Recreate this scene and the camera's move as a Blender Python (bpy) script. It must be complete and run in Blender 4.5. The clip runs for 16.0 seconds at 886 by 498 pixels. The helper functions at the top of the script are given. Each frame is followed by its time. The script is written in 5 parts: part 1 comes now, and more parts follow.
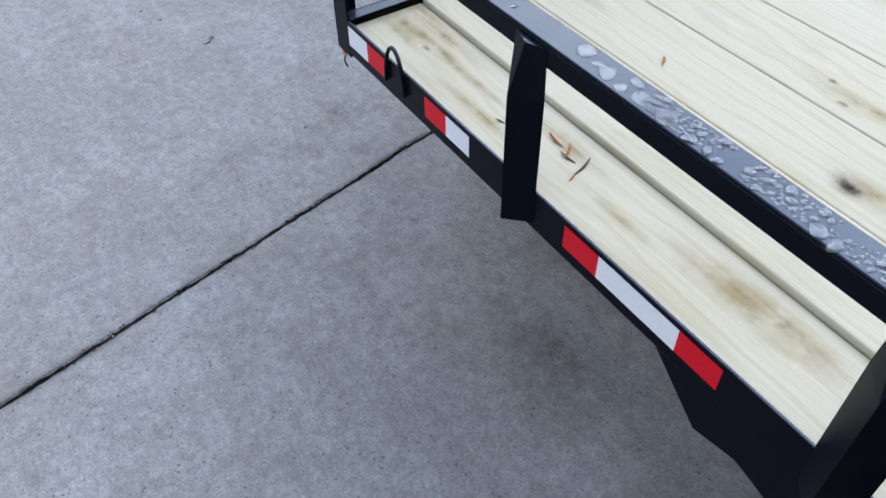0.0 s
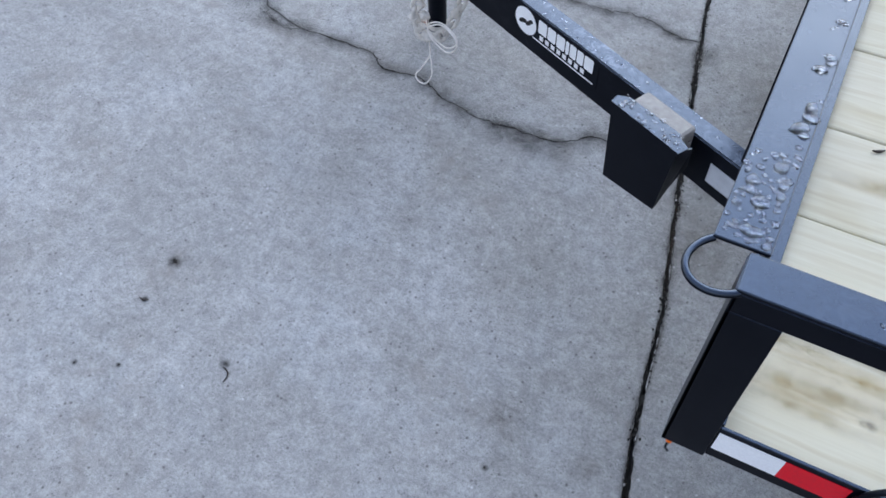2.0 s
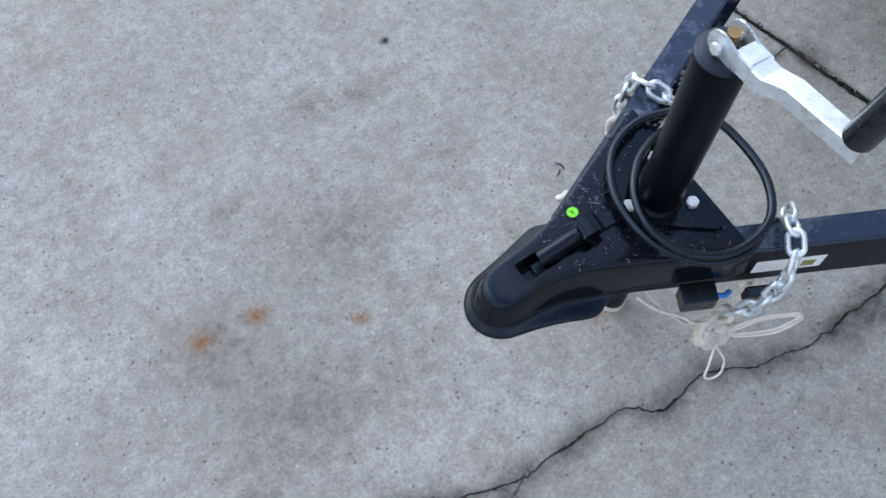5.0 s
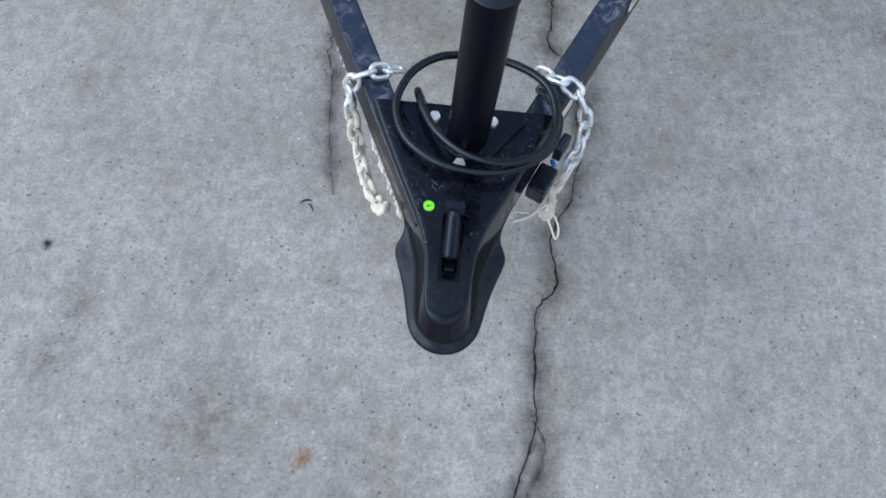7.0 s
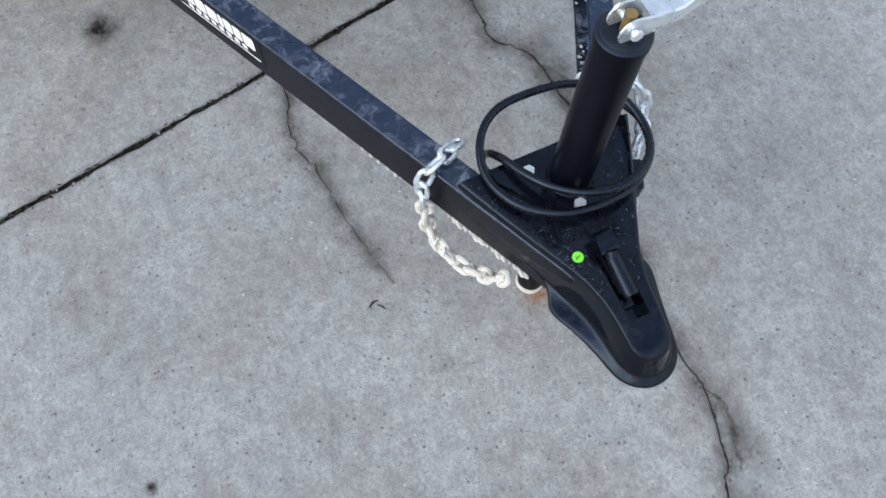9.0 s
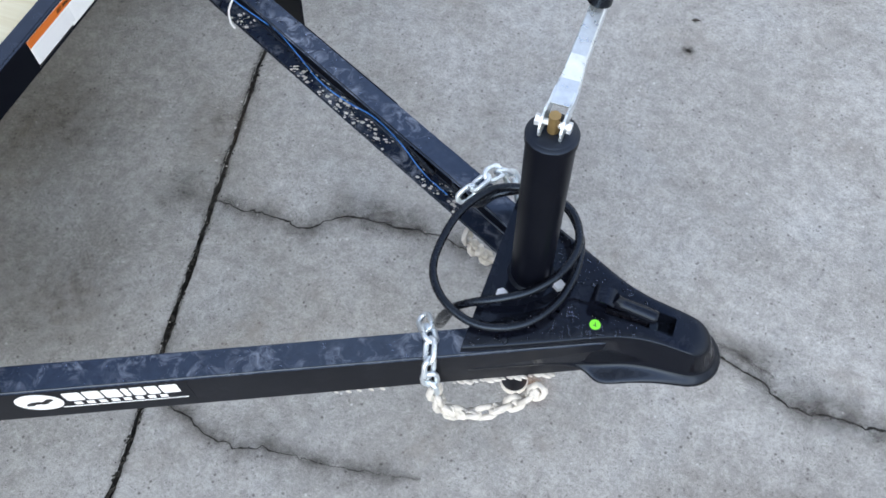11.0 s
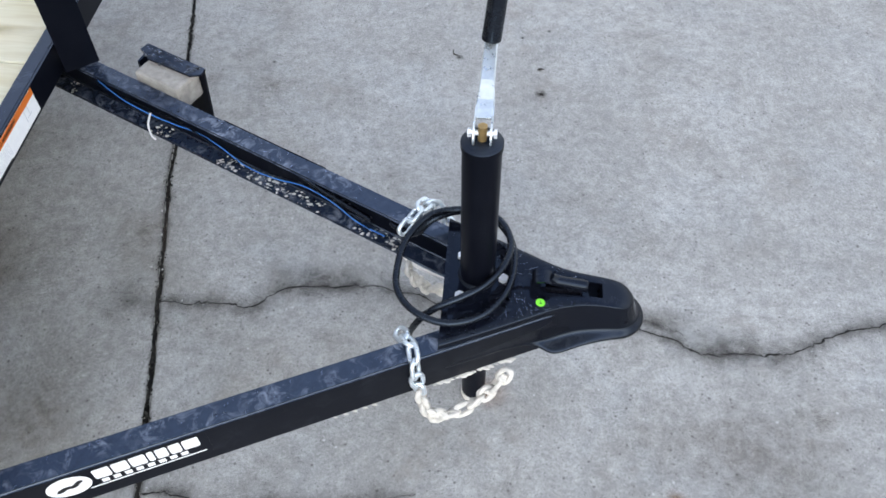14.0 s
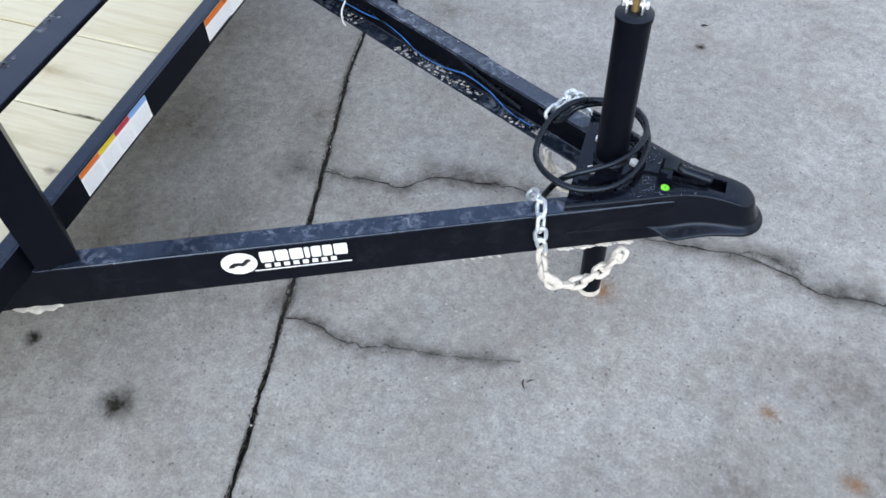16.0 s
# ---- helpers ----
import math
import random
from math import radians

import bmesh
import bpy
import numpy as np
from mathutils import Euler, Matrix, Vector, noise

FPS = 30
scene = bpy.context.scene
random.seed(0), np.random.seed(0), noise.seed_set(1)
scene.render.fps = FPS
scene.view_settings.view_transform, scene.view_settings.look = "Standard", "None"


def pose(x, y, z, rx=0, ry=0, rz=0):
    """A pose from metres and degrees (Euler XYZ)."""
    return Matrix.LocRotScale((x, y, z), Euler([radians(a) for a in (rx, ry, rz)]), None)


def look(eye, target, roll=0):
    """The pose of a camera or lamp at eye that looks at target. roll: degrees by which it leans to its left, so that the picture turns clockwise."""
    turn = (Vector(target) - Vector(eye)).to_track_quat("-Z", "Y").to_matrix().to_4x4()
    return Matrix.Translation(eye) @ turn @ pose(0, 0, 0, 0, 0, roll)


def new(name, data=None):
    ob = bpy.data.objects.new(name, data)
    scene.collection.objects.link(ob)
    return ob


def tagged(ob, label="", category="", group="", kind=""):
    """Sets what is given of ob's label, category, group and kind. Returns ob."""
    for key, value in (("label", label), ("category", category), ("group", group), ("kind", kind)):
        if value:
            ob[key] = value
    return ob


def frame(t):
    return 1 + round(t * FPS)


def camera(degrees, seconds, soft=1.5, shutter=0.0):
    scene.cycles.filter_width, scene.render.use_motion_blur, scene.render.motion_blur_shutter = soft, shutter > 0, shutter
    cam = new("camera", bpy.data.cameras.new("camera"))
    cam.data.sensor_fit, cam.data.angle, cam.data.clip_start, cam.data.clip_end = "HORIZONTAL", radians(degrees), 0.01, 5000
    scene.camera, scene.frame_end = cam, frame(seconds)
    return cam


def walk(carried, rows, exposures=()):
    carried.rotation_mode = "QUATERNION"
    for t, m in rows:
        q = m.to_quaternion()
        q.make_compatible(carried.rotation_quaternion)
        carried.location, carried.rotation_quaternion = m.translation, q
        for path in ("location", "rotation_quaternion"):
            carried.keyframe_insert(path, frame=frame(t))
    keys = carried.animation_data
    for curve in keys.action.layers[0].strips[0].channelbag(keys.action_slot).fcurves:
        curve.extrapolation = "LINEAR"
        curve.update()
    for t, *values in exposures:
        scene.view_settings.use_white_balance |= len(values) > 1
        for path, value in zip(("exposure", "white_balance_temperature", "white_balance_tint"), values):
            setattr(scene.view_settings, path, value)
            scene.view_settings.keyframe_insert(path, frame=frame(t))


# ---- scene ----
# Seconds, eye, target, lean
PATH = [
    (0, (-1.47, 1.825, 1.587), (-0.378, 1.092, 0.08), 0.8),
    (0.5, (-1.018, 1.801, 1.558), (-0.009, 1.089, -0.015), 0.1),
    (1, (-0.6, 1.817, 1.519), (0.313, 1.082, -0.102), -0.2),
    (1.5, (-0.237, 1.788, 1.535), (0.42, 0.872, -0.117), 1.2),
    (2, (0.159, 1.655, 1.564), (0.664, 0.651, -0.09), 1.2),
    (2.5, (0.492, 1.493, 1.548), (0.812, 0.353, -0.064), 1.9),
    (3, (0.783, 1.319, 1.559), (0.964, 0.143, -0.048), 0.0),
    (3.5, (1.011, 1.015, 1.534), (1.122, -0.121, -0.108), -1.5),
    (4, (1.187, 0.794, 1.492), (1.174, -0.221, -0.232), -1.8),
    (4.2, (1.287, 0.714, 1.492), (1.214, -0.253, -0.257), -2.4),
    (6.3, (1.662, 0.026, 1.496), (0.918, -0.209, -0.345), -1.2),
    (6.5, (1.681, 0.011, 1.499), (0.904, -0.119, -0.339), 2.7),
    (7, (1.702, 0.015, 1.517), (0.873, 0.001, -0.303), 4.7),
    (7.5, (1.677, -0.014, 1.511), (0.817, 0.023, -0.294), 4.8),
    (8, (1.569, -0.106, 1.493), (0.714, -0.054, -0.314), 1.1),
    (8.5, (1.492, -0.232, 1.507), (0.669, -0.147, -0.313), -1.2),
    (9, (1.449, -0.387, 1.526), (0.761, -0.064, -0.324), 0.2),
    (9.5, (1.431, -0.444, 1.547), (0.79, 0.135, -0.256), 0.4),
    (9.7, (1.397, -0.451, 1.553), (0.764, 0.218, -0.223), -0.1),
    (11.8, (1.01, -0.66, 1.569), (0.723, 0.292, -0.166), -3.2),
    (12, (0.998, -0.675, 1.57), (0.719, 0.272, -0.169), -3.3),
    (12.5, (0.997, -0.689, 1.577), (0.742, 0.256, -0.167), -3.1),
    (13, (1.01, -0.692, 1.595), (0.797, 0.261, -0.151), -2.2),
    (13.5, (1.012, -0.731, 1.637), (0.835, 0.299, -0.068), -1.8),
    (14, (1.041, -0.842, 1.676), (0.923, 0.358, 0.08), -1.5),
    (14.5, (1.098, -0.978, 1.664), (0.942, 0.274, 0.112), -2.5),
    (15, (1.114, -1.087, 1.648), (0.863, 0.15, 0.097), -3.7),
    (15.5, (1.108, -1.131, 1.632), (0.778, 0.067, 0.065), -4.0),
    (16, (1.105, -1.177, 1.636), (0.65, -0.021, 0.068), -4.6),
]
cam = camera(58.2, 16.0, soft=1.6, shutter=0.0)
walk(cam, [(t, look(eye, target, roll)) for t, eye, target, roll in PATH],
     exposures=[(0.0, -0.20, 6800, 7), (1.0, -0.22, 6600, 7), (2.0, -0.23, 6520, 7), (3.0, -0.12, 6780, 7), (4.2, -0.16, 7050, 6), (7.0, -0.20, 7340, 4), (9.7, -0.11, 7380, 4), (12.0, 0.04, 7320, 5), (16.0, -0.03, 7350, 5)])

# ---- light: an even overcast sky ----
world = bpy.data.worlds.new("overcast_sky")
scene.world = world
world.use_nodes = True
wt = world.node_tree
wt.nodes.clear()
w_out = wt.nodes.new("ShaderNodeOutputWorld")
w_bg = wt.nodes.new("ShaderNodeBackground")
w_sky = wt.nodes.new("ShaderNodeTexSky")
w_sky.sky_type = "NISHITA"
w_sky.sun_disc = False
w_sky.sun_elevation = radians(48)
w_sky.sun_rotation = radians(200)
w_sky.dust_density = 1.0
w_mix = wt.nodes.new("ShaderNodeMixRGB")
w_mix.inputs[0].default_value = 0.92
w_mix.inputs[2].default_value = (7.0, 7.3, 7.95, 1)
wt.links.new(w_sky.outputs[0], w_mix.inputs[1])
# thin cloud: pale low down, bluer and deeper overhead, duller along the horizon
w_dir = wt.nodes.new("ShaderNodeTexCoord")
w_sep = wt.nodes.new("ShaderNodeSeparateXYZ")
w_ramp = wt.nodes.new("ShaderNodeValToRGB")
for e, (pos, val) in zip([w_ramp.color_ramp.elements[0], w_ramp.color_ramp.elements[1], w_ramp.color_ramp.elements.new(0.12), w_ramp.color_ramp.elements.new(0.56), w_ramp.color_ramp.elements.new(0.82)],
                         [(0.0, (0.80, 0.79, 0.78)), (1.0, (0.20, 0.28, 0.48)), (0.12, (1.10, 1.09, 1.06)), (0.56, (1.72, 1.80, 1.98)), (0.82, (0.54, 0.72, 1.12))]):
    e.position, e.color = pos, (*val, 1)
w_mul = wt.nodes.new("ShaderNodeMixRGB")
w_mul.blend_type = "MULTIPLY"
w_mul.inputs[0].default_value = 1.0
wt.links.new(w_dir.outputs["Generated"], w_sep.inputs[0])
wt.links.new(w_sep.outputs["Z"], w_ramp.inputs[0])
wt.links.new(w_mix.outputs[0], w_mul.inputs[1])
wt.links.new(w_ramp.outputs[0], w_mul.inputs[2])
# the cloud is thinner and paler on the side where the sun stands behind it
w_dot = wt.nodes.new("ShaderNodeVectorMath")
w_dot.operation = "DOT_PRODUCT"
w_dot.inputs[1].default_value = Vector((0.10, -0.90, 0.43)).normalized()
wt.links.new(w_dir.outputs["Generated"], w_dot.inputs[0])
w_lobe = wt.nodes.new("ShaderNodeValToRGB")
w_lobe.color_ramp.interpolation = "EASE"
w_lobe.color_ramp.elements[0].position, w_lobe.color_ramp.elements[0].color = 0.40, (0.90, 0.93, 1.0, 1)
w_lobe.color_ramp.elements[1].position, w_lobe.color_ramp.elements[1].color = 0.97, (2.6, 2.6, 2.6, 1)
wt.links.new(w_dot.outputs["Value"], w_lobe.inputs[0])
w_all = wt.nodes.new("ShaderNodeMixRGB")
w_all.blend_type = "MULTIPLY"
w_all.inputs[0].default_value = 1.0
wt.links.new(w_mul.outputs[0], w_all.inputs[1])
wt.links.new(w_lobe.outputs[0], w_all.inputs[2])
# and dimmed towards the trailer's rear, to darken what the tongue reflects
w_west = wt.nodes.new("ShaderNodeValToRGB")
w_west.color_ramp.elements[0].position, w_west.color_ramp.elements[0].color = 0.18, (0.55, 0.55, 0.57, 1)
w_west.color_ramp.elements[1].position, w_west.color_ramp.elements[1].color = 0.52, (1, 1, 1, 1)
w_half = wt.nodes.new("ShaderNodeMath")
w_half.operation = "MULTIPLY_ADD"
w_half.inputs[1].default_value = w_half.inputs[2].default_value = 0.5
wt.links.new(w_sep.outputs["X"], w_half.inputs[0])
wt.links.new(w_half.outputs[0], w_west.inputs[0])
w_fin = wt.nodes.new("ShaderNodeMixRGB")
w_fin.blend_type = "MULTIPLY"
w_fin.inputs[0].default_value = 1.0
wt.links.new(w_all.outputs[0], w_fin.inputs[1])
wt.links.new(w_west.outputs[0], w_fin.inputs[2])
# broken cloud
w_cloud = wt.nodes.new("ShaderNodeTexNoise")
w_cloud.inputs["Scale"].default_value = 2.6
w_cloud.inputs["Detail"].default_value = 4.0
wt.links.new(w_dir.outputs["Generated"], w_cloud.inputs["Vector"])
w_cr = wt.nodes.new("ShaderNodeValToRGB")
w_cr.color_ramp.elements[0].position, w_cr.color_ramp.elements[0].color = 0.38, (0.74, 0.77, 0.83, 1)
w_cr.color_ramp.elements[1].position, w_cr.color_ramp.elements[1].color = 0.62, (1.26, 1.24, 1.20, 1)
wt.links.new(w_cloud.outputs["Fac"], w_cr.inputs[0])
w_sky2 = wt.nodes.new("ShaderNodeMixRGB")
w_sky2.blend_type = "MULTIPLY"
w_sky2.inputs[0].default_value = 1.0
wt.links.new(w_fin.outputs[0], w_sky2.inputs[1])
wt.links.new(w_cr.outputs[0], w_sky2.inputs[2])
wt.links.new(w_sky2.outputs[0], w_bg.inputs[0])
w_bg.inputs[1].default_value = 0.138
wt.links.new(w_bg.outputs[0], w_out.inputs[0])

sun = new("sun", bpy.data.lights.new("sun", "SUN"))
sun.data.energy = 0.35
sun.data.angle = radians(40)
sun.data.color = (1.0, 0.98, 0.96)
sun.matrix_world = look((1.0, -8.2, 7.5), (0, 0, 0))


# ---- materials ----
def material(name):
    m = bpy.data.materials.new(name)
    m.use_nodes = True
    nt = m.node_tree
    return m, nt, nt.nodes["Principled BSDF"]


def node(nt, kind, **values):
    n = nt.nodes.new(kind)
    for key, value in values.items():
        n.inputs[key.replace("_", " ")].default_value = value
    return n


def coords(nt, scale=(1, 1, 1), world_space=False, rot=(0, 0, 0)):
    if world_space:
        src = nt.nodes.new("ShaderNodeNewGeometry").outputs["Position"]
    else:
        src = nt.nodes.new("ShaderNodeTexCoord").outputs["Object"]
    m = nt.nodes.new("ShaderNodeMapping")
    m.inputs["Scale"].default_value = scale
    m.inputs["Rotation"].default_value = rot
    nt.links.new(src, m.inputs["Vector"])
    return m.outputs[0]


def noise_of(nt, vec, scale, detail=4.0, rough=0.55, distortion=0.0):
    n = node(nt, "ShaderNodeTexNoise", Scale=scale, Detail=detail, Roughness=rough, Distortion=distortion)
    nt.links.new(vec, n.inputs["Vector"])
    return n.outputs["Fac"]


def ramp(nt, fac, *stops):
    r = nt.nodes.new("ShaderNodeValToRGB")
    el = r.color_ramp.elements
    while len(el) < len(stops):
        el.new(0.5)
    for e, (pos, col) in zip(el, stops):
        e.position = pos
        e.color = (col, col, col, 1) if isinstance(col, (int, float)) else (*col, 1)
    nt.links.new(fac, r.inputs[0])
    return r.outputs[0]


def blend(nt, fac, a, b, mode="MIX"):
    m = nt.nodes.new("ShaderNodeMixRGB")
    m.blend_type = mode
    for sock, v in zip(m.inputs, (fac, a, b)):
        if isinstance(v, bpy.types.NodeSocket):
            nt.links.new(v, sock)
        elif isinstance(v, (int, float)):
            sock.default_value = v if sock.type == "VALUE" else (v, v, v, 1)
        else:
            sock.default_value = (*v, 1)
    return m.outputs[0]


def bump(nt, bsdf, height, strength=0.3, distance=0.002):
    b = node(nt, "ShaderNodeBump", Strength=strength, Distance=distance)
    nt.links.new(height, b.inputs["Height"])
    nt.links.new(b.outputs[0], bsdf.inputs["Normal"])


def make_concrete():
    m, nt, b = material("worn_concrete")
    v = coords(nt, world_space=True)
    big = noise_of(nt, v, 1.7, 3, 0.6)
    mid = noise_of(nt, v, 5.5, 7, 0.70)
    blot = noise_of(nt, v, 34.0, 5, 0.7)
    grain = noise_of(nt, v, 130.0, 4, 0.75)
    sand = noise_of(nt, v, 520.0, 2, 0.7)
    col = ramp(nt, mid, (0.32, (0.262, 0.251, 0.236)), (0.50, (0.346, 0.337, 0.322)), (0.68, (0.416, 0.411, 0.398)))
    hue = noise_of(nt, v, 4.2, 6, 0.7)
    col = blend(nt, ramp(nt, hue, (0.50, 0.0), (0.64, 0.6)), col, (0.352, 0.356, 0.354))
    col = blend(nt, ramp(nt, big, (0.42, 0.0), (0.66, 0.65)), col, (0.292, 0.284, 0.272))
    col = blend(nt, 0.55, col, ramp(nt, blot, (0.30, 0.30), (0.5, 0.5), (0.70, 0.70)), "OVERLAY")
    col = blend(nt, 0.50, col, ramp(nt, grain, (0.30, 0.22), (0.5, 0.5), (0.70, 0.76)), "OVERLAY")
    col = blend(nt, 0.42, col, ramp(nt, sand, (0.3, 0.20), (0.7, 0.80)), "OVERLAY")
    vor = node(nt, "ShaderNodeTexVoronoi", Scale=34.0)
    vor.voronoi_dimensions = "2D"
    nt.links.new(v, vor.inputs["Vector"])
    speck = ramp(nt, vor.outputs["Distance"], (0.07, 1.0), (0.12, 0.0))
    pick = ramp(nt, noise_of(nt, v, 23.0, 1), (0.57, 0.0), (0.61, 0.85))
    col = blend(nt, blend(nt, 1.0, speck, pick, "MULTIPLY"), col, (0.12, 0.112, 0.108))
    pale = ramp(nt, noise_of(nt, v, 31.0, 1), (0.66, 0.0), (0.69, 0.7))
    col = blend(nt, blend(nt, 1.0, speck, pale, "MULTIPLY"), col, (0.62, 0.61, 0.60))
    fine = node(nt, "ShaderNodeTexVoronoi", Scale=120.0)
    fine.voronoi_dimensions = "2D"
    nt.links.new(v, fine.inputs["Vector"])
    dot = ramp(nt, fine.outputs["Distance"], (0.12, 1.0), (0.22, 0.0))
    col = blend(nt, blend(nt, 1.0, dot, ramp(nt, noise_of(nt, v, 61.0, 1), (0.585, 0.0), (0.62, 0.85)), "MULTIPLY"), col, (0.13, 0.125, 0.12))
    col = blend(nt, blend(nt, 1.0, dot, ramp(nt, noise_of(nt, v, 53.0, 1), (0.66, 0.0), (0.69, 0.6)), "MULTIPLY"), col, (0.52, 0.51, 0.50))
    brown = blend(nt, 1.0, ramp(nt, noise_of(nt, v, 3.1, 3, 0.6), (0.54, 0.0), (0.70, 0.5)), ramp(nt, noise_of(nt, v, 19.0, 5, 0.7), (0.42, 0.0), (0.62, 1.0)), "MULTIPLY")
    col = blend(nt, brown, col, (0.245, 0.215, 0.185))
    nt.links.new(col, b.inputs["Base Color"])
    nt.links.new(ramp(nt, mid, (0.3, 0.62), (0.7, 0.85)), b.inputs["Roughness"])
    b.inputs["Specular IOR Level"].default_value = 0.35
    bump(nt, b, blend(nt, 0.5, grain, sand), 0.5, 0.0022)
    return m


def make_paint(name, scuff=0.25, rough=0.12, sky_lift=0.2, gloss=0.88, upright_gloss=0.09, upright_rough=0.32):
    """Black paint on steel: wet and glossy with pale rubbed scuffs and painted-in sky blue where it lies flat, set dull
    and dark where it stands upright.
    """
    m, nt, b = material(name)
    v = coords(nt, world_space=True)
    dirt = noise_of(nt, v, 14.0, 5, 0.65)
    fine = noise_of(nt, v, 70.0, 4, 0.7)
    col = ramp(nt, dirt, (0.3, (0.0022, 0.0026, 0.0052)), (0.75, (0.0045, 0.0050, 0.0082)))
    marks = blend(nt, 1.0, ramp(nt, noise_of(nt, v, 34.0, 5, 0.68, 0.8), (0.48, 0.0), (0.72, 1.0)),
                  ramp(nt, noise_of(nt, v, 12.0, 3), (0.38, 0.05), (0.62, 1.0)), "MULTIPLY")
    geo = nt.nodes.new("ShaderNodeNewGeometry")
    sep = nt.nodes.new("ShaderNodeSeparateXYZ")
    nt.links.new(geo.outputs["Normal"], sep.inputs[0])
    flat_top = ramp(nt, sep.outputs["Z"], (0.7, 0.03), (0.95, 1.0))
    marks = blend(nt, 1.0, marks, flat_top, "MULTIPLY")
    col = blend(nt, blend(nt, 1.0, marks, scuff, "MULTIPLY"), col, (0.34, 0.37, 0.43))
    # bluish lift of flat tops: the sky's reflection put into the base colour
    film = blend(nt, 1.0, ramp(nt, fine, (0.3, 0.6 * sky_lift), (0.7, sky_lift)), flat_top, "MULTIPLY")
    col = blend(nt, film, col, (0.050, 0.074, 0.130))
    nt.links.new(col, b.inputs["Base Color"])
    # gloss set by facing: rain and sky sheen on tops, upright faces kept dark
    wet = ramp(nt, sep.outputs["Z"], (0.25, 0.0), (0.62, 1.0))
    nt.links.new(blend(nt, wet, upright_rough, ramp(nt, dirt, (0.3, rough), (0.8, rough * 1.8))), b.inputs["Roughness"])
    nt.links.new(blend(nt, wet, upright_gloss, gloss), b.inputs["Specular IOR Level"])
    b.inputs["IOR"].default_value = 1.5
    # blue tint deepens the sky's blue in every reflection
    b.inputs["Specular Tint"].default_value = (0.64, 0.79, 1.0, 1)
    bump(nt, b, fine, 0.06, 0.0005)
    return m


def make_plank():
    """Pressure-treated pine: pale, faintly green, with long grain and amber streaks."""
    m, nt, b = material("treated_pine")
    tc = nt.nodes.new("ShaderNodeTexCoord")
    info = nt.nodes.new("ShaderNodeObjectInfo")
    shift = nt.nodes.new("ShaderNodeCombineXYZ")
    mul = nt.nodes.new("ShaderNodeMath")
    mul.operation = "MULTIPLY"
    mul.inputs[1].default_value = 37.0
    nt.links.new(info.outputs["Random"], mul.inputs[0])
    nt.links.new(mul.outputs[0], shift.inputs[0])
    nt.links.new(mul.outputs[0], shift.inputs[1])
    add = nt.nodes.new("ShaderNodeVectorMath")
    nt.links.new(tc.outputs["Object"], add.inputs[0])
    nt.links.new(shift.outputs[0], add.inputs[1])

    def mapped(scale):
        mp = nt.nodes.new("ShaderNodeMapping")
        mp.inputs["Scale"].default_value = scale
        nt.links.new(add.outputs[0], mp.inputs["Vector"])
        return mp.outputs[0]
    wave = node(nt, "ShaderNodeTexWave", Scale=4.5, Distortion=11.0, Detail=3.0)
    wave.inputs["Detail Scale"].default_value = 1.2
    wave.bands_direction = "Y"
    nt.links.new(mapped((0.30, 1.5, 1.0)), wave.inputs["Vector"])
    grain = wave.outputs["Fac"]
    fibre = noise_of(nt, mapped((5, 160, 60)), 1.0, 3, 0.6)
    stain = noise_of(nt, mapped((1.1, 3.2, 1)), 1.5, 4, 0.6, 0.6)
    col = ramp(nt, grain, (0.0, (0.645, 0.590, 0.430)), (0.7, (0.665, 0.612, 0.455)), (1.0, (0.60, 0.530, 0.365)))
    tone = noise_of(nt, mapped((0.9, 5.0, 1)), 1.0, 3, 0.6)
    col = blend(nt, ramp(nt, tone, (0.35, 0.0), (0.7, 0.55)), col, (0.70, 0.645, 0.515))
    col = blend(nt, ramp(nt, stain, (0.55, 0.0), (0.75, 0.70)), col, (0.52, 0.43, 0.24))
    col = blend(nt, 0.26, col, fibre, "OVERLAY")
    col = blend(nt, ramp(nt, info.outputs["Random"], (0.0, 0.0), (1.0, 0.25)), col, (0.63, 0.605, 0.46))
    nt.links.new(col, b.inputs["Base Color"])
    b.inputs["Roughness"].default_value = 0.62
    b.inputs["Specular IOR Level"].default_value = 0.3
    bump(nt, b, fibre, 0.2, 0.0008)
    return m


def make_plain(name, color, rough=0.5, metal=0.0, vary=0.15, scale=40.0, bumps=0.1):
    m, nt, b = material(name)
    v = coords(nt, world_space=True)
    n = noise_of(nt, v, scale, 4, 0.6)
    lo = tuple(c * (1 - vary) for c in color)
    hi = tuple(min(1.0, c * (1 + vary)) for c in color)
    nt.links.new(ramp(nt, n, (0.3, lo), (0.7, hi)), b.inputs["Base Color"])
    nt.links.new(ramp(nt, n, (0.3, max(0.05, rough - 0.06)), (0.7, min(1, rough + 0.08))), b.inputs["Roughness"])
    b.inputs["Metallic"].default_value = metal
    bump(nt, b, n, bumps, 0.0006)
    return m


CONCRETE = make_concrete()
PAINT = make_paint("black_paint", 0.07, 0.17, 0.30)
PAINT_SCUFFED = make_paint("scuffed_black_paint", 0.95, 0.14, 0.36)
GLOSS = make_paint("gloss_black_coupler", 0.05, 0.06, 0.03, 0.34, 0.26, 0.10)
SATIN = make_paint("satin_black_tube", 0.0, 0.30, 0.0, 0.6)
PLANK = make_plank()
RED = make_plain("red_reflective_film", (0.80, 0.006, 0.022), 0.35, vary=0.08, scale=200)
WHITE = make_plain("white_reflective_film", (0.95, 0.95, 0.96), 0.4, vary=0.05, scale=200)
DECAL = make_plain("white_decal", (0.90, 0.90, 0.90), 0.4, vary=0.04, scale=60)
ORANGE = make_plain("orange_print", (0.72, 0.17, 0.02), 0.45, vary=0.06)
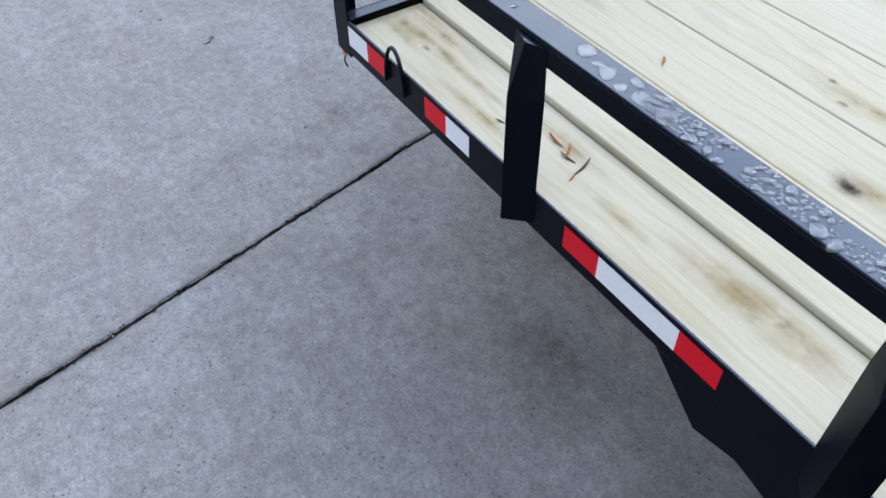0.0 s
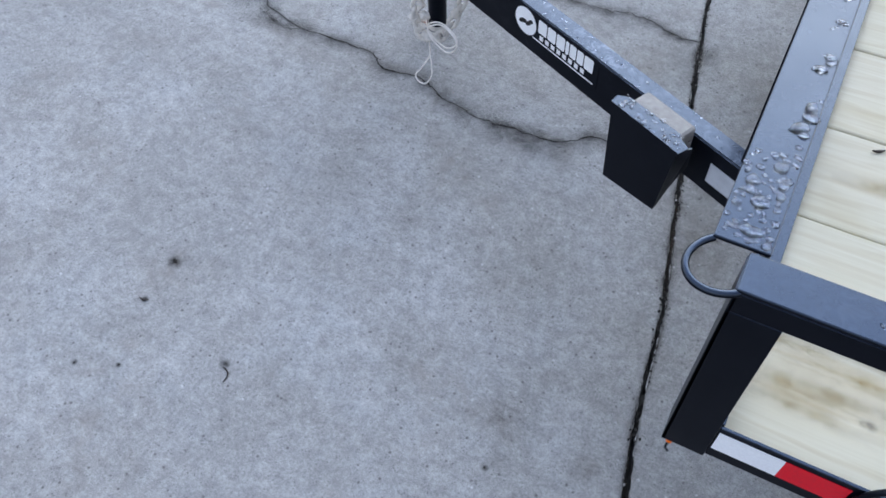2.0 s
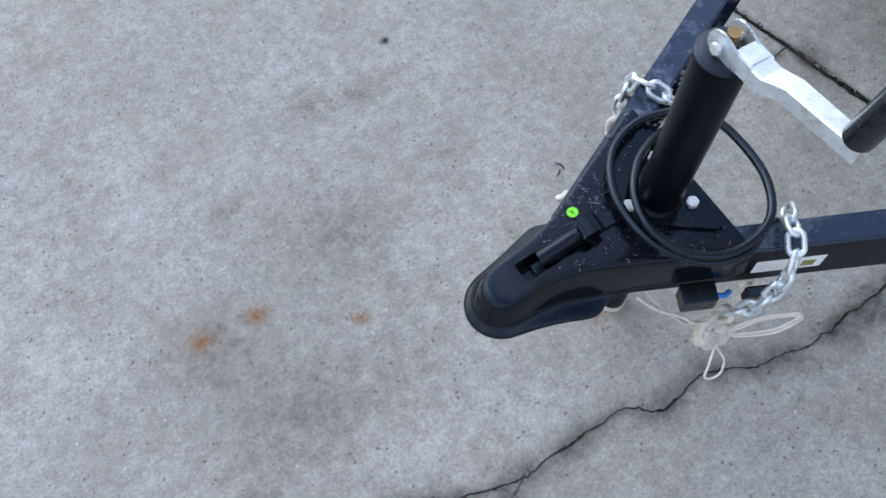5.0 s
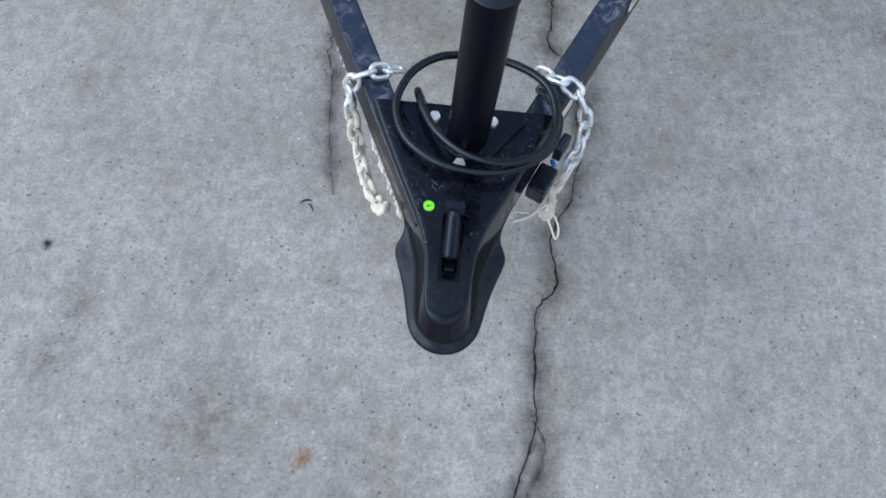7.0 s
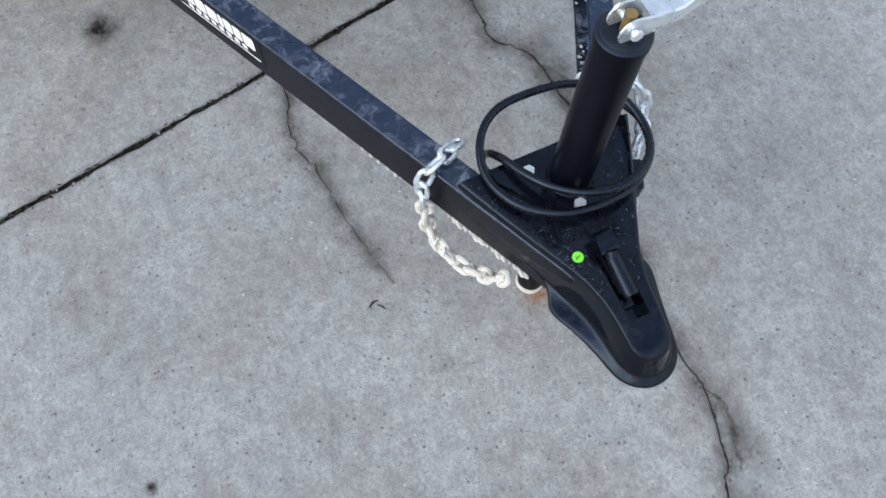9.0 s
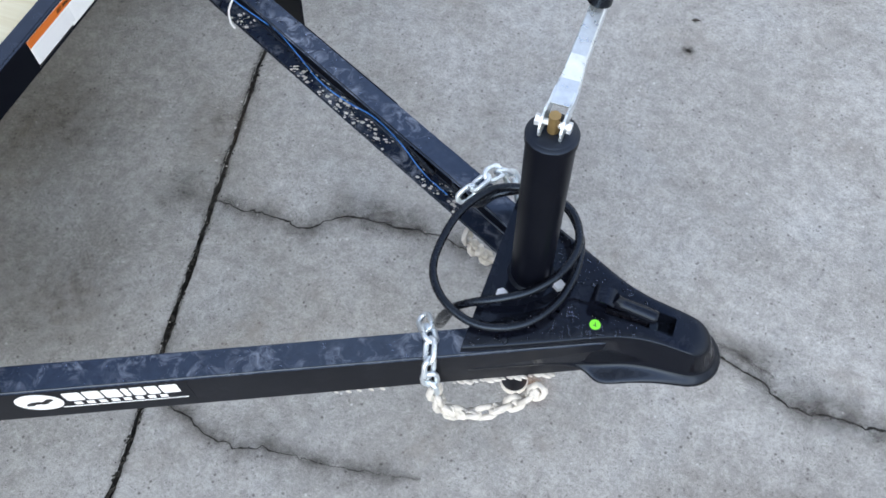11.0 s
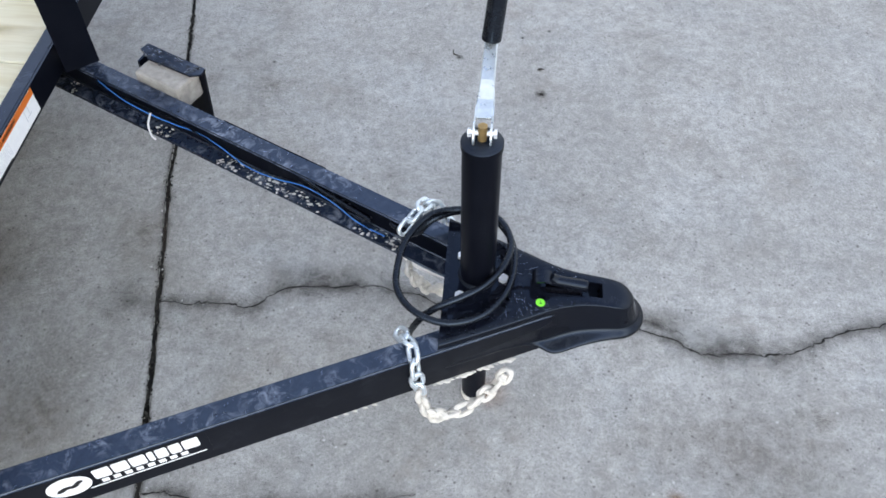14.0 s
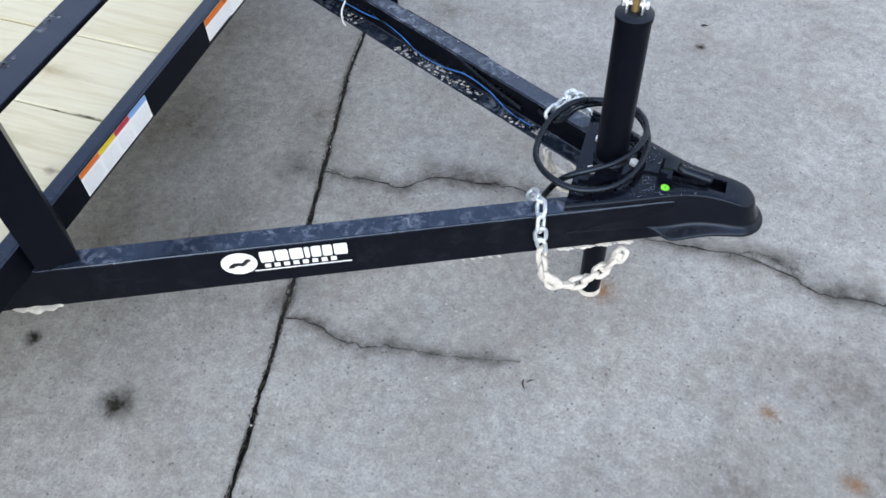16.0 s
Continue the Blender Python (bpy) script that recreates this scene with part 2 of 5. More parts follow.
YELLOW = make_plain("yellow_print", (0.78, 0.60, 0.03), 0.45, vary=0.06)
PRINT_RED = make_plain("red_print", (0.50, 0.03, 0.05), 0.45, vary=0.06)
PRINT_BLUE = make_plain("blue_print", (0.20, 0.38, 0.70), 0.45, vary=0.06)
PRINT_GREY = make_plain("grey_print", (0.66, 0.67, 0.69), 0.5, vary=0.08)
INK = make_plain("black_ink", (0.012, 0.012, 0.014), 0.5, vary=0.1)
GREEN_DOT = make_plain("green_dot_sticker", (0.22, 0.86, 0.05), 0.5, vary=0.06)
OLIVE = make_plain("olive_print", (0.20, 0.20, 0.05), 0.5, vary=0.1)
ZINC = make_plain("zinc_plate", (0.76, 0.82, 0.86), 0.30, metal=0.75, vary=0.12, scale=60)
BOLT_ZINC = make_plain("bright_bolt", (0.80, 0.81, 0.83), 0.35, metal=0.5, vary=0.08)
BRASS = make_plain("brass_tube", (0.45, 0.30, 0.13), 0.38, metal=0.8, vary=0.15)
RUBBER = make_plain("black_rubber", (0.004, 0.004, 0.006), 0.24, vary=0.25, scale=80)
TYRE = make_plain("tyre_rubber", (0.02, 0.02, 0.02), 0.75, vary=0.25, scale=60)
BLUE_WIRE = make_plain("blue_wire_sleeve", (0.035, 0.20, 0.62), 0.4, vary=0.1)
TIE = make_plain("white_nylon", (0.75, 0.75, 0.76), 0.45, vary=0.06)
WAX = make_plain("cream_wax_and_tape", (0.65, 0.61, 0.55), 0.6, vary=0.18, scale=70, bumps=0.5)
CORD = make_plain("cream_plastic_cable", (0.82, 0.77, 0.71), 0.4, vary=0.1)
AMBER = make_plain("amber_lens", (0.85, 0.16, 0.01), 0.25, vary=0.1)
NEEDLE = make_plain("dead_needle", (0.46, 0.17, 0.05), 0.7, vary=0.35, scale=90)
TWIG = make_plain("dark_twig", (0.045, 0.035, 0.03), 0.8, vary=0.3)
CRACK = make_plain("crack_dirt", (0.014, 0.0125, 0.011), 0.98, vary=0.8, scale=45, bumps=0.6)


# ---- mesh helpers ----
def mesh_of(name, bm, mat, smooth=None):
    me = bpy.data.meshes.new(name)
    bmesh.ops.recalc_face_normals(bm, faces=bm.faces[:])
    bm.to_mesh(me)
    bm.free()
    for mt in (mat if isinstance(mat, (list, tuple)) else [mat]):
        me.materials.append(mt)
    if smooth:
        for p in me.polygons:
            p.use_smooth = True
        me.set_sharp_from_angle(angle=radians(smooth))
    return me


def part(name, bm, mat, parent=None, label="", smooth=None, at=None):
    ob = new(name, mesh_of(name, bm, mat, smooth))
    if parent:
        ob.parent = parent
    if at is not None:
        ob.matrix_basis = at
    return tagged(ob, label) if label else ob


def box(bm, lo, hi, bevel=0.0, m=None):
    r = bmesh.ops.create_cube(bm, size=1.0)
    vs = r["verts"]
    for v in vs:
        v.co = Vector([lo[i] + (v.co[i] + 0.5) * (hi[i] - lo[i]) for i in range(3)])
    if bevel:
        es = list({e for v in vs for e in v.link_edges})
        g = bmesh.ops.bevel(bm, geom=es, offset=bevel, segments=2, affect="EDGES", profile=0.5)
        vs = list({v for f in g["faces"] for v in f.verts} | {v for v in vs if v.is_valid})
    if m is not None:
        bmesh.ops.transform(bm, matrix=m, verts=[v for v in vs if v.is_valid])
    return vs


def cyl(bm, a, b, r, r2=None, seg=24, caps=True):
    a, b = Vector(a), Vector(b)
    d = b - a
    res = bmesh.ops.create_cone(bm, cap_ends=caps, segments=seg, radius1=r, radius2=r if r2 is None else r2, depth=d.length)
    q = d.to_track_quat("Z", "Y").to_matrix().to_4x4()
    bmesh.ops.transform(bm, matrix=Matrix.Translation((a + b) / 2) @ q, verts=res["verts"])
    return res["verts"]


def prism(bm, outline, z0, z1):
    """A flat outline in x, y raised from z0 to z1."""
    lo = [bm.verts.new((x, y, z0)) for x, y in outline]
    hi = [bm.verts.new((x, y, z1)) for x, y in outline]
    n = len(outline)
    bm.faces.new(lo[::-1])
    bm.faces.new(hi)
    for i in range(n):
        j = (i + 1) % n
        bm.faces.new((lo[i], lo[j], hi[j], hi[i]))
    return lo + hi


def smooth_line(points, steps=8, closed=False):
    """A Catmull-Rom line through the points."""
    p = [Vector(q) for q in points]
    n = len(p)
    out = []
    for i in range(n if closed else n - 1):
        if closed:
            a, b, c, d = p[i - 1], p[i], p[(i + 1) % n], p[(i + 2) % n]
        else:
            a, b, c, d = p[max(i - 1, 0)], p[i], p[i + 1], p[min(i + 2, n - 1)]
        for s in range(steps):
            t = s / steps
            out.append(0.5 * (2 * b + (c - a) * t + (2 * a - 5 * b + 4 * c - d) * t * t + (3 * b - a - 3 * c + d) * t ** 3))
    if not closed:
        out.append(p[-1])
    return out


def tube(bm, pts, r, seg=10, closed=False):
    """A round tube along a line; r may be a function of 0..1."""
    n = len(pts)
    rings = []
    up = Vector((0.13, 0.21, 0.97))
    for i, p in enumerate(pts):
        if closed:
            d = pts[(i + 1) % n] - pts[i - 1]
        else:
            d = pts[min(i + 1, n - 1)] - pts[max(i - 1, 0)]
        d = d.normalized() if d.length > 1e-9 else Vector((1, 0, 0))
        side = d.cross(up)
        if side.length < 1e-4:
            side = d.cross(Vector((1, 0, 0)))
        side.normalize()
        up = side.cross(d).normalized()
        rad = r(i / max(1, n - 1)) if callable(r) else r
        rings.append([bm.verts.new(p + rad * (math.cos(a) * side + math.sin(a) * up)) for a in [2 * math.pi * k / seg for k in range(seg)]])
    for i in range(n if closed else n - 1):
        a, b = rings[i], rings[(i + 1) % n]
        for k in range(seg):
            bm.faces.new((a[k], a[(k + 1) % seg], b[(k + 1) % seg], b[k]))
    if not closed:
        bm.faces.new(rings[0][::-1])
        bm.faces.new(rings[-1])


# ---- ground ----
JOINT_A, JOINT_K = 0.254, -0.207


def joint_x(y):
    """The joint runs along x = A + K y, with a slight bow."""
    return JOINT_A + JOINT_K * y - 0.018 * min(abs(y), 0.9) ** 2 + 0.028 * min(1.0, max(0.0, (y - 0.62) / 0.28))



def build_ground():
    """One sheet of concrete to the horizon, with a saw-cut joint worn ragged at its lips."""
    bm = bmesh.new()
    ys = [-60, -20, -8, -4.5, -3] + [-2.0 + 0.011 * i for i in range(401)] + [3, 4.5, 8, 20, 60]
    ys = sorted(set(round(y, 3) for y in ys))
    rows = []
    for y in ys:
        xc = joint_x(y) + 0.0022 * noise.noise((y * 9, 3.1, 0)) + 0.0015 * noise.noise((y * 37, 6.1, 0))
        wl = 0.0045 + 0.0042 * noise.noise((y * 61, 0.3, 0)) + 0.004 * max(0, noise.noise((y * 13, 0.3, 0))) + 0.010 * max(0, noise.noise((y * 4.1, 7.7, 0)) - 0.34)
        wr = 0.0045 + 0.0042 * noise.noise((y * 66, 5.3, 0)) + 0.004 * max(0, noise.noise((y * 12, 5.3, 0))) + 0.008 * max(0, noise.noise((y * 5.3, 1.7, 0)) - 0.34)
        prof = [(-60, 0), (-8, 0), (-wl - 0.006, 0), (-wl, -0.0015), (-wl * 0.55, -0.022), (wr * 0.55, -0.022), (wr, -0.0015), (wr + 0.006, 0), (8, 0), (60, 0)]
        rows.append([bm.verts.new((xc + dx, y, z)) for dx, z in prof])
    for a, b in zip(rows, rows[1:]):
        for i in range(len(a) - 1):
            f = bm.faces.new((a[i], a[i + 1], b[i + 1], b[i]))
            f.material_index = 1 if i in (3, 4, 5) else 0
    ob = part("ground", bm, [CONCRETE, CRACK])
    return tagged(ob, "weathered grey concrete slab with a dark saw-cut joint", "concrete ground", kind="structure")


ground = build_ground()

# sky blue put into the highlights of the black rubber
RUBBER.node_tree.nodes["Principled BSDF"].inputs["Specular Tint"].default_value = (0.6, 0.78, 1.0, 1)
for film in (RED, WHITE, DECAL):
    film.node_tree.nodes["Principled BSDF"].inputs["Specular IOR Level"].default_value = 0.2


# ---- the trailer's own frame: x forward, nose down a little ----
TILT = 2.577
TM = Matrix.Translation((-0.0216, 0, 0)) @ pose(0, 0, 0, 0, TILT, 0)
SIDE = 0.0185           # the tongue sits a little off the bed's middle
TMS = Matrix.Translation((0, SIDE, 0)) @ TM
LEFT = Vector((0, -0.013, -0.011))      # the left channel hangs a little low and inward
TML = Matrix.Translation(LEFT) @ TMS
HALF = 1.115            # half width over the side rails
T_TOP, T_BOT = 0.473, 0.358
DECK = 0.530            # top of the planks
REAR = -3.3


def thing(name, label, category, group="", m=None):
    ob = new(name)
    ob.empty_display_size = 0.1
    ob.matrix_basis = TMS if m is None else m
    return tagged(ob, label, category, group)


trailer = thing("utility_trailer", "black steel utility trailer with a pale plank deck, wet after rain", "trailer", m=TM)


def angle_bar(bm, a, b, flange_1, flange_2, t=0.006, bevel=0.0012):
    """An angle bar from a to b; each flange is a direction times its width."""
    a, b = Vector(a), Vector(b)
    d = (b - a)
    for f, other in ((Vector(flange_1), Vector(flange_2)), (Vector(flange_2), Vector(flange_1))):
        th = other.normalized() * t
        c = [a, a + f, a + f + th, a + th]
        lo = [bm.verts.new(p) for p in c]
        hi = [bm.verts.new(p + d) for p in c]
        bm.faces.new(lo)
        bm.faces.new(hi[::-1])
        for i in range(4):
            j = (i + 1) % 4
            bm.faces.new((lo[i], hi[i], hi[j], lo[j]))


def v_post(bm, foot_1, apex, foot_2, z0, z1, t=0.006):
    """An upright angle with its corner at apex."""
    mid = (Vector(foot_1) + Vector(foot_2)) / 2
    k = t * 1.42 / (Vector(apex) - mid).length
    inner = Vector(apex) + (mid - Vector(apex)) * k
    a = Vector(foot_1) + (Vector(foot_2) - Vector(foot_1)).normalized() * t * 1.42
    b = Vector(foot_2) + (Vector(foot_1) - Vector(foot_2)).normalized() * t * 1.42
    prism(bm, [foot_1, apex, foot_2, tuple(b), tuple(inner), tuple(a)], z0, z1)


# side rails of the bed frame, and the front and rear members
for s in (1, -1):
    bm = bmesh.new()
    box(bm, (REAR, min(s * HALF, s * (HALF - 0.006)), 0.447), (0.0, max(s * HALF, s * (HALF - 0.006)), 0.537), 0.0015)
    box(bm, (REAR, min(s * (HALF - 0.0062), s * (HALF - 0.06)), 0.447), (0.0, max(s * (HALF - 0.0062), s * (HALF - 0.06)), 0.453), 0.0015)
    side = part("side_member", bm, PAINT, trailer, "black painted steel angle side member")
    # top rail: an angle, flat on top
    bm = bmesh.new()
    y0, y1 = sorted((s * HALF, s * (HALF - 0.006)))
    box(bm, (REAR, y0, 0.802), (0.063, y1, 0.8385), 0.0012)
    y0, y1 = sorted((s * HALF, s * (HALF - 0.056)))
    box(bm, (REAR, y0, 0.839), (0.063, y1, 0.845), 0.0022)
    part("top_rail", bm, PAINT, trailer, "black angle top rail beaded with rainwater")
    # corner post, an angle that closes the corner
    bm = bmesh.new()
    ya, yb = sorted((s * HALF, s * (HALF - 0.006)))
    box(bm, (0.0008, ya, 0.437), (0.064, yb, 0.8015), 0.0008)
    ya, yb = sorted((s * HALF, s * (HALF - 0.055)))
    box(bm, (0.058, ya, 0.437), (0.064, yb, 0.8385), 0.0012)
    part("corner_post", bm, PAINT, trailer)
    # posts: angles set corner outward against the frame
    for x0 in (-0.672, -1.375, -2.05, -2.70):
        bm = bmesh.new()
        v_post(bm, (x0 - 0.044, s * (HALF + 0.001)), (x0, s * (HALF + 0.045)), (x0 + 0.044, s * (HALF + 0.001)), 0.464, 0.740)
        foot = [bm.verts.new((x0 + dx, s * (HALF + dy), 0.7402)) for dx, dy in ((-0.044, 0.001), (0, 0.045), (0.044, 0.001))]
        tip = [bm.verts.new((x0 + dx, s * (HALF + dy), 0.8345)) for dx, dy in ((-0.040, 0.001), (0, 0.014), (0.040, 0.001))]
        bm.faces.new(foot)
        bm.faces.new(tip[::-1])
        for i in range(3):
            j = (i + 1) % 3
            bm.faces.new((foot[i], foot[j], tip[j], tip[i]))
        bmesh.ops.recalc_face_normals(bm, faces=bm.faces[:])
        part("post", bm, PAINT, trailer)

# front member: an angle whose flat top meets the plank ends
bm = bmesh.new()
box(bm, (0.028, -HALF + 0.0065, 0.467), (0.034, HALF - 0.0065, 0.5395), 0.0012)
box(bm, (-0.004, -HALF + 0.0065, 0.5335), (0.0278, HALF - 0.0065, 0.5395), 0.0012)
front_member = part("front_member", bm, PAINT, trailer, "black steel front cross member")
bm = bmesh.new()
box(bm, (0.041, -1.055, 0.839), (0.106, 1.055, 0.845), 0.002)
box(bm, (0.041, -1.055, 0.780), (0.047, 1.055, 0.8388), 0.0012)
front_rail = part("front_rail", bm, PAINT, trailer, "black front rail with large beads of rainwater")
bm = bmesh.new()
box(bm, (REAR, -HALF + 0.0065, 0.447), (REAR + 0.006, HALF - 0.0065, 0.535), 0.0012)
part("rear_member", bm, PAINT, trailer)
for x in (-0.6, -1.2, -1.8, -2.4, -3.0):
    bm = bmesh.new()
    angle_bar(bm, (x, -HALF + 0.007, 0.489), (x, HALF - 0.007, 0.489), (0.05, 0, 0), (0, 0, -0.05))
    part("cross_member", bm, PAINT, trailer)

# posts that stand on the tongue and carry the front rail
for s in (1, -1):
    bm = bmesh.new()
    v_post(bm, (0.0468, SIDE + s * 0.497), (0.108, SIDE + s * 0.546), (0.0468, SIDE + s * 0.595), T_TOP + 0.0005, 0.8385)
    part("post", bm, PAINT, trailer)

# drilled angle bracket on the middle of the front rail
bm = bmesh.new()
Y0, Y1, Z0, Z1 = -0.050, 0.196, 0.754, 0.8445
loops = [[(Y0, Z0), (Y1, Z0), (Y1, Z1), (Y0, Z1)]]
for hy in (0.016, 0.128):
    loops.append([(hy + 0.0105 * math.cos(2 * math.pi * k / 16), 0.806 + 0.0105 * math.sin(2 * math.pi * k / 16)) for k in range(16)])
edges = []
for lp in loops:
    vs = [bm.verts.new((0.134, y, z)) for y, z in lp]
    edges += [bm.edges.new((a, b)) for a, b in zip(vs, vs[1:] + vs[:1])]
bmesh.ops.triangle_fill(bm, use_beauty=True, use_dissolve=False, edges=edges)
ext = bmesh.ops.extrude_face_region(bm, geom=bm.faces[:])
bmesh.ops.translate(bm, vec=(0.006, 0, 0), verts=[g for g in ext["geom"] if isinstance(g, bmesh.types.BMVert)])
box(bm, (0.1064, Y0, 0.839), (0.1338, Y1, 0.845), 0.001)
part("mounting_bracket", bm, PAINT, trailer, "black drilled angle bracket on the front rail")

# planks
SEAMS = [1.107, 0.910, 0.695, 0.474, 0.246, 0.004, -0.228, -0.455, -0.682, -0.905, -1.107]
for i, (a, b) in enumerate(zip(SEAMS, SEAMS[1:])):
    bm = bmesh.new()
    lift = -0.010 if i == 0 else (0.002 if i == 1 else 0.0)
    gap = 0.0035
    w = a - b - gap
    box(bm, (-3.28, -w / 2, -0.038), (-0.001, w / 2, 0.0), 0.004)
    part("deck_plank", bm, PLANK, trailer, "", at=Matrix.Translation((0, (a + b) / 2, DECK + lift)))

# reflective tape on both side members
for s in (1, -1):
    for x0, x1, mat in ((-0.002, -0.092, WHITE), (-0.092, -0.178, RED), (-0.337, -0.418, RED), (-0.418, -0.502, WHITE),
                        (-0.800, -0.890, RED), (-0.890, -1.080, WHITE), (-1.080, -1.170, RED)):
        bm = bmesh.new()
        y0, y1 = sorted((s * (HALF + 0.0002), s * (HALF + 0.0008)))
        box(bm, (x1, y0, 0.474), (x0, y1, 0.526))
        part("reflective_tape", bm, mat, trailer, "red reflective tape" if mat is RED else "white reflective tape")

# tongue: two channels that meet at the coupler
TK, TC = 0.48, 0.617
T_ANG = math.atan(TK)
tongues = []
for s in (1, -1):
    # local axis u runs forward along the outer face from x = -0.55
    u = Vector((math.cos(T_ANG), -s * math.sin(T_ANG), 0))
    w = Vector((-math.sin(T_ANG), -s * math.cos(T_ANG), 0))        # inward
    o = Vector((-0.10, SIDE + s * (TC + TK * 0.10), 0))
    length = (1.165 + 0.10) / math.cos(T_ANG)
    if s > 0:
        o += LEFT
    m = Matrix(((u.x, w.x, 0, o.x), (u.y, w.y, 0, o.y), (0, 0, 1, o.z), (0, 0, 0, 1)))
    bm = bmesh.new()
    t = 0.0065
    prof = [(0, T_BOT), (0.046, T_BOT), (0.046, T_BOT + t), (t, T_BOT + t), (t, T_TOP - t), (0.046, T_TOP - t), (0.046, T_TOP), (0, T_TOP)]
    vs = prism(bm, prof, 0, length)
    bmesh.ops.transform(bm, matrix=Matrix(((0, 0, 1, 0), (1, 0, 0, 0), (0, 1, 0, 0), (0, 0, 0, 1))), verts=vs)
    bmesh.ops.bevel(bm, geom=[e for e in bm.edges if abs(e.verts[0].co.x - e.verts[1].co.x) > 0.1], offset=0.0032, segments=3, affect="EDGES")
    tongues.append((part("tongue_channel", bm, PAINT_SCUFFED, trailer, "scuffed black steel channel of the trailer tongue", at=m), m))

# gusset plates below the side members
for s in (1, -1):
    bm = bmesh.new()
    vs = prism(bm, [(-1.03, 0.4465), (-1.155, 0.335), (-1.24, 0.357), (-1.33, 0.332), (-1.60, 0.325), (-1.60, 0.4465)], 0, 0.005)
    bmesh.ops.transform(bm, matrix=Matrix(((1, 0, 0, 0), (0, 0, s, s * (HALF - 0.012)), (0, 1, 0, 0), (0, 0, 0, 1))), verts=vs)
    part("fender_plate", bm, PAINT, trailer, "black steel plate below the side member")

# bent-rod tie loops on the side members
def tie_loop(a, b, out, r=0.0048):
    """A half ring of round rod from a to b that bulges by out."""
    a, b, out = Vector(a), Vector(b), Vector(out)
    mid, half = (a + b) / 2, (a - b) / 2
    pts = [mid + half * math.cos(t) + out * math.sin(t) for t in [math.pi * i / 18 for i in range(19)]]
    bm = bmesh.new()
    tube(bm, pts, r, 10)
    return bm


for s in (1, -1):
    for x0 in (-0.262, -1.52):
        bm = tie_loop((x0, s * (HALF + 0.0055), 0.482), (x0 + 0.078, s * (HALF + 0.0055), 0.482), (0, 0, 0.100))
        part("tie_loop", bm, PAINT, trailer, "black bent-rod tie-down loop", smooth=40)
    bm = tie_loop((0.104, s * 1.052, 0.838), (0.058, s * 1.112, 0.838), (0.036, s * 0.030, 0))
    part("tie_loop", bm, PAINT, trailer, "black bent-rod loop across the rail corner", smooth=40)

# amber side lamp below each front corner post
for s in (1, -1):
    bm = bmesh.new()
    y0, y1 = sorted((s * (HALF - 0.02), s * (HALF - 0.004)))
    box(bm, (0.046, y0, 0.418), (0.056, y1, 0.4365), 0.003)
    lamp = part("marker_lamp", bm, AMBER, trailer, "small amber marker lamp")
    bm = bmesh.new()
    tube(bm, smooth_line([(0.05, s * (HALF - 0.012), 0.42), (0.052, s * (HALF - 0.006), 0.40), (0.046, s * (HALF - 0.01), 0.382)]), 0.0022, 6)
    part("lamp_wire", bm, RUBBER, lamp)


# ---- stickers ----
def plate_matrix(origin, along, up):
    along, up = Vector(along).normalized(), Vector(up).normalized()
    n = along.cross(up)
    return Matrix(((along.x, up.x, n.x, origin[0]), (along.y, up.y, n.y, origin[1]), (along.z, up.z, n.z, origin[2]), (0, 0, 0, 1)))


def flat(bm, x0, y0, x1, y1, z=0.0, t=0.0004):
    return box(bm, (x0, y0, z), (x1, y1, z + t))


def sticker(name, label, parent, m, w, h, mat, items):
    """A film w by h; items: (material, part name, rectangles) printed on it."""
    bm = bmesh.new()
    flat(bm, 0, 0, w, h)
    base = part(name, bm, mat, parent, label, at=m)
    for pm, pname, rects in items:
        bm = bmesh.new()
        for r in rects:
            flat(bm, *r, z=0.00045, t=0.00025)
        tagged(part(pname, bm, pm, base), kind="stuff" if pname == "print" else "")
    return base


def text_rows(x0, x1, y0, y1, rows, seed, fill=0.55):
    rng = random.Random(seed)
    step = (y1 - y0) / rows
    out = []
    for i in range(rows):
        y = y1 - (i + 1) * step
        x = x0
        while x < x1 - 0.004:
            w = min(rng.uniform(0.006, 0.022), x1 - x)
            out.append((x, y, x + w, y + step * fill))
            x += w + 0.003
    return out


FX = 0.0343
sw, sh = 0.247, 0.062
sticker("warning_sticker", "white warning sticker with a band of orange, yellow, red and blue", front_member,
        plate_matrix((FX, -0.383, 0.4740), (0, 1, 0), (0, 0, 1)), sw, sh, DECAL,
        [(ORANGE, "orange_band", [(0.0, sh - 0.013, 0.068, sh)]), (YELLOW, "yellow_band", [(0.069, sh - 0.013, 0.125, sh)]),
         (PRINT_RED, "red_band", [(0.126, sh - 0.013, 0.180, sh)]), (PRINT_BLUE, "blue_band", [(0.181, sh - 0.013, 0.246, sh)]),
         (PRINT_GREY, "print", text_rows(0.005, 0.060, 0.006, 0.044, 7, 1, 0.3) + text_rows(0.071, 0.12, 0.006, 0.044, 7, 2, 0.3)
          + text_rows(0.128, 0.175, 0.006, 0.044, 7, 3, 0.3) + text_rows(0.183, 0.24, 0.006, 0.044, 7, 4, 0.3))])
sw, sh = 0.262, 0.062
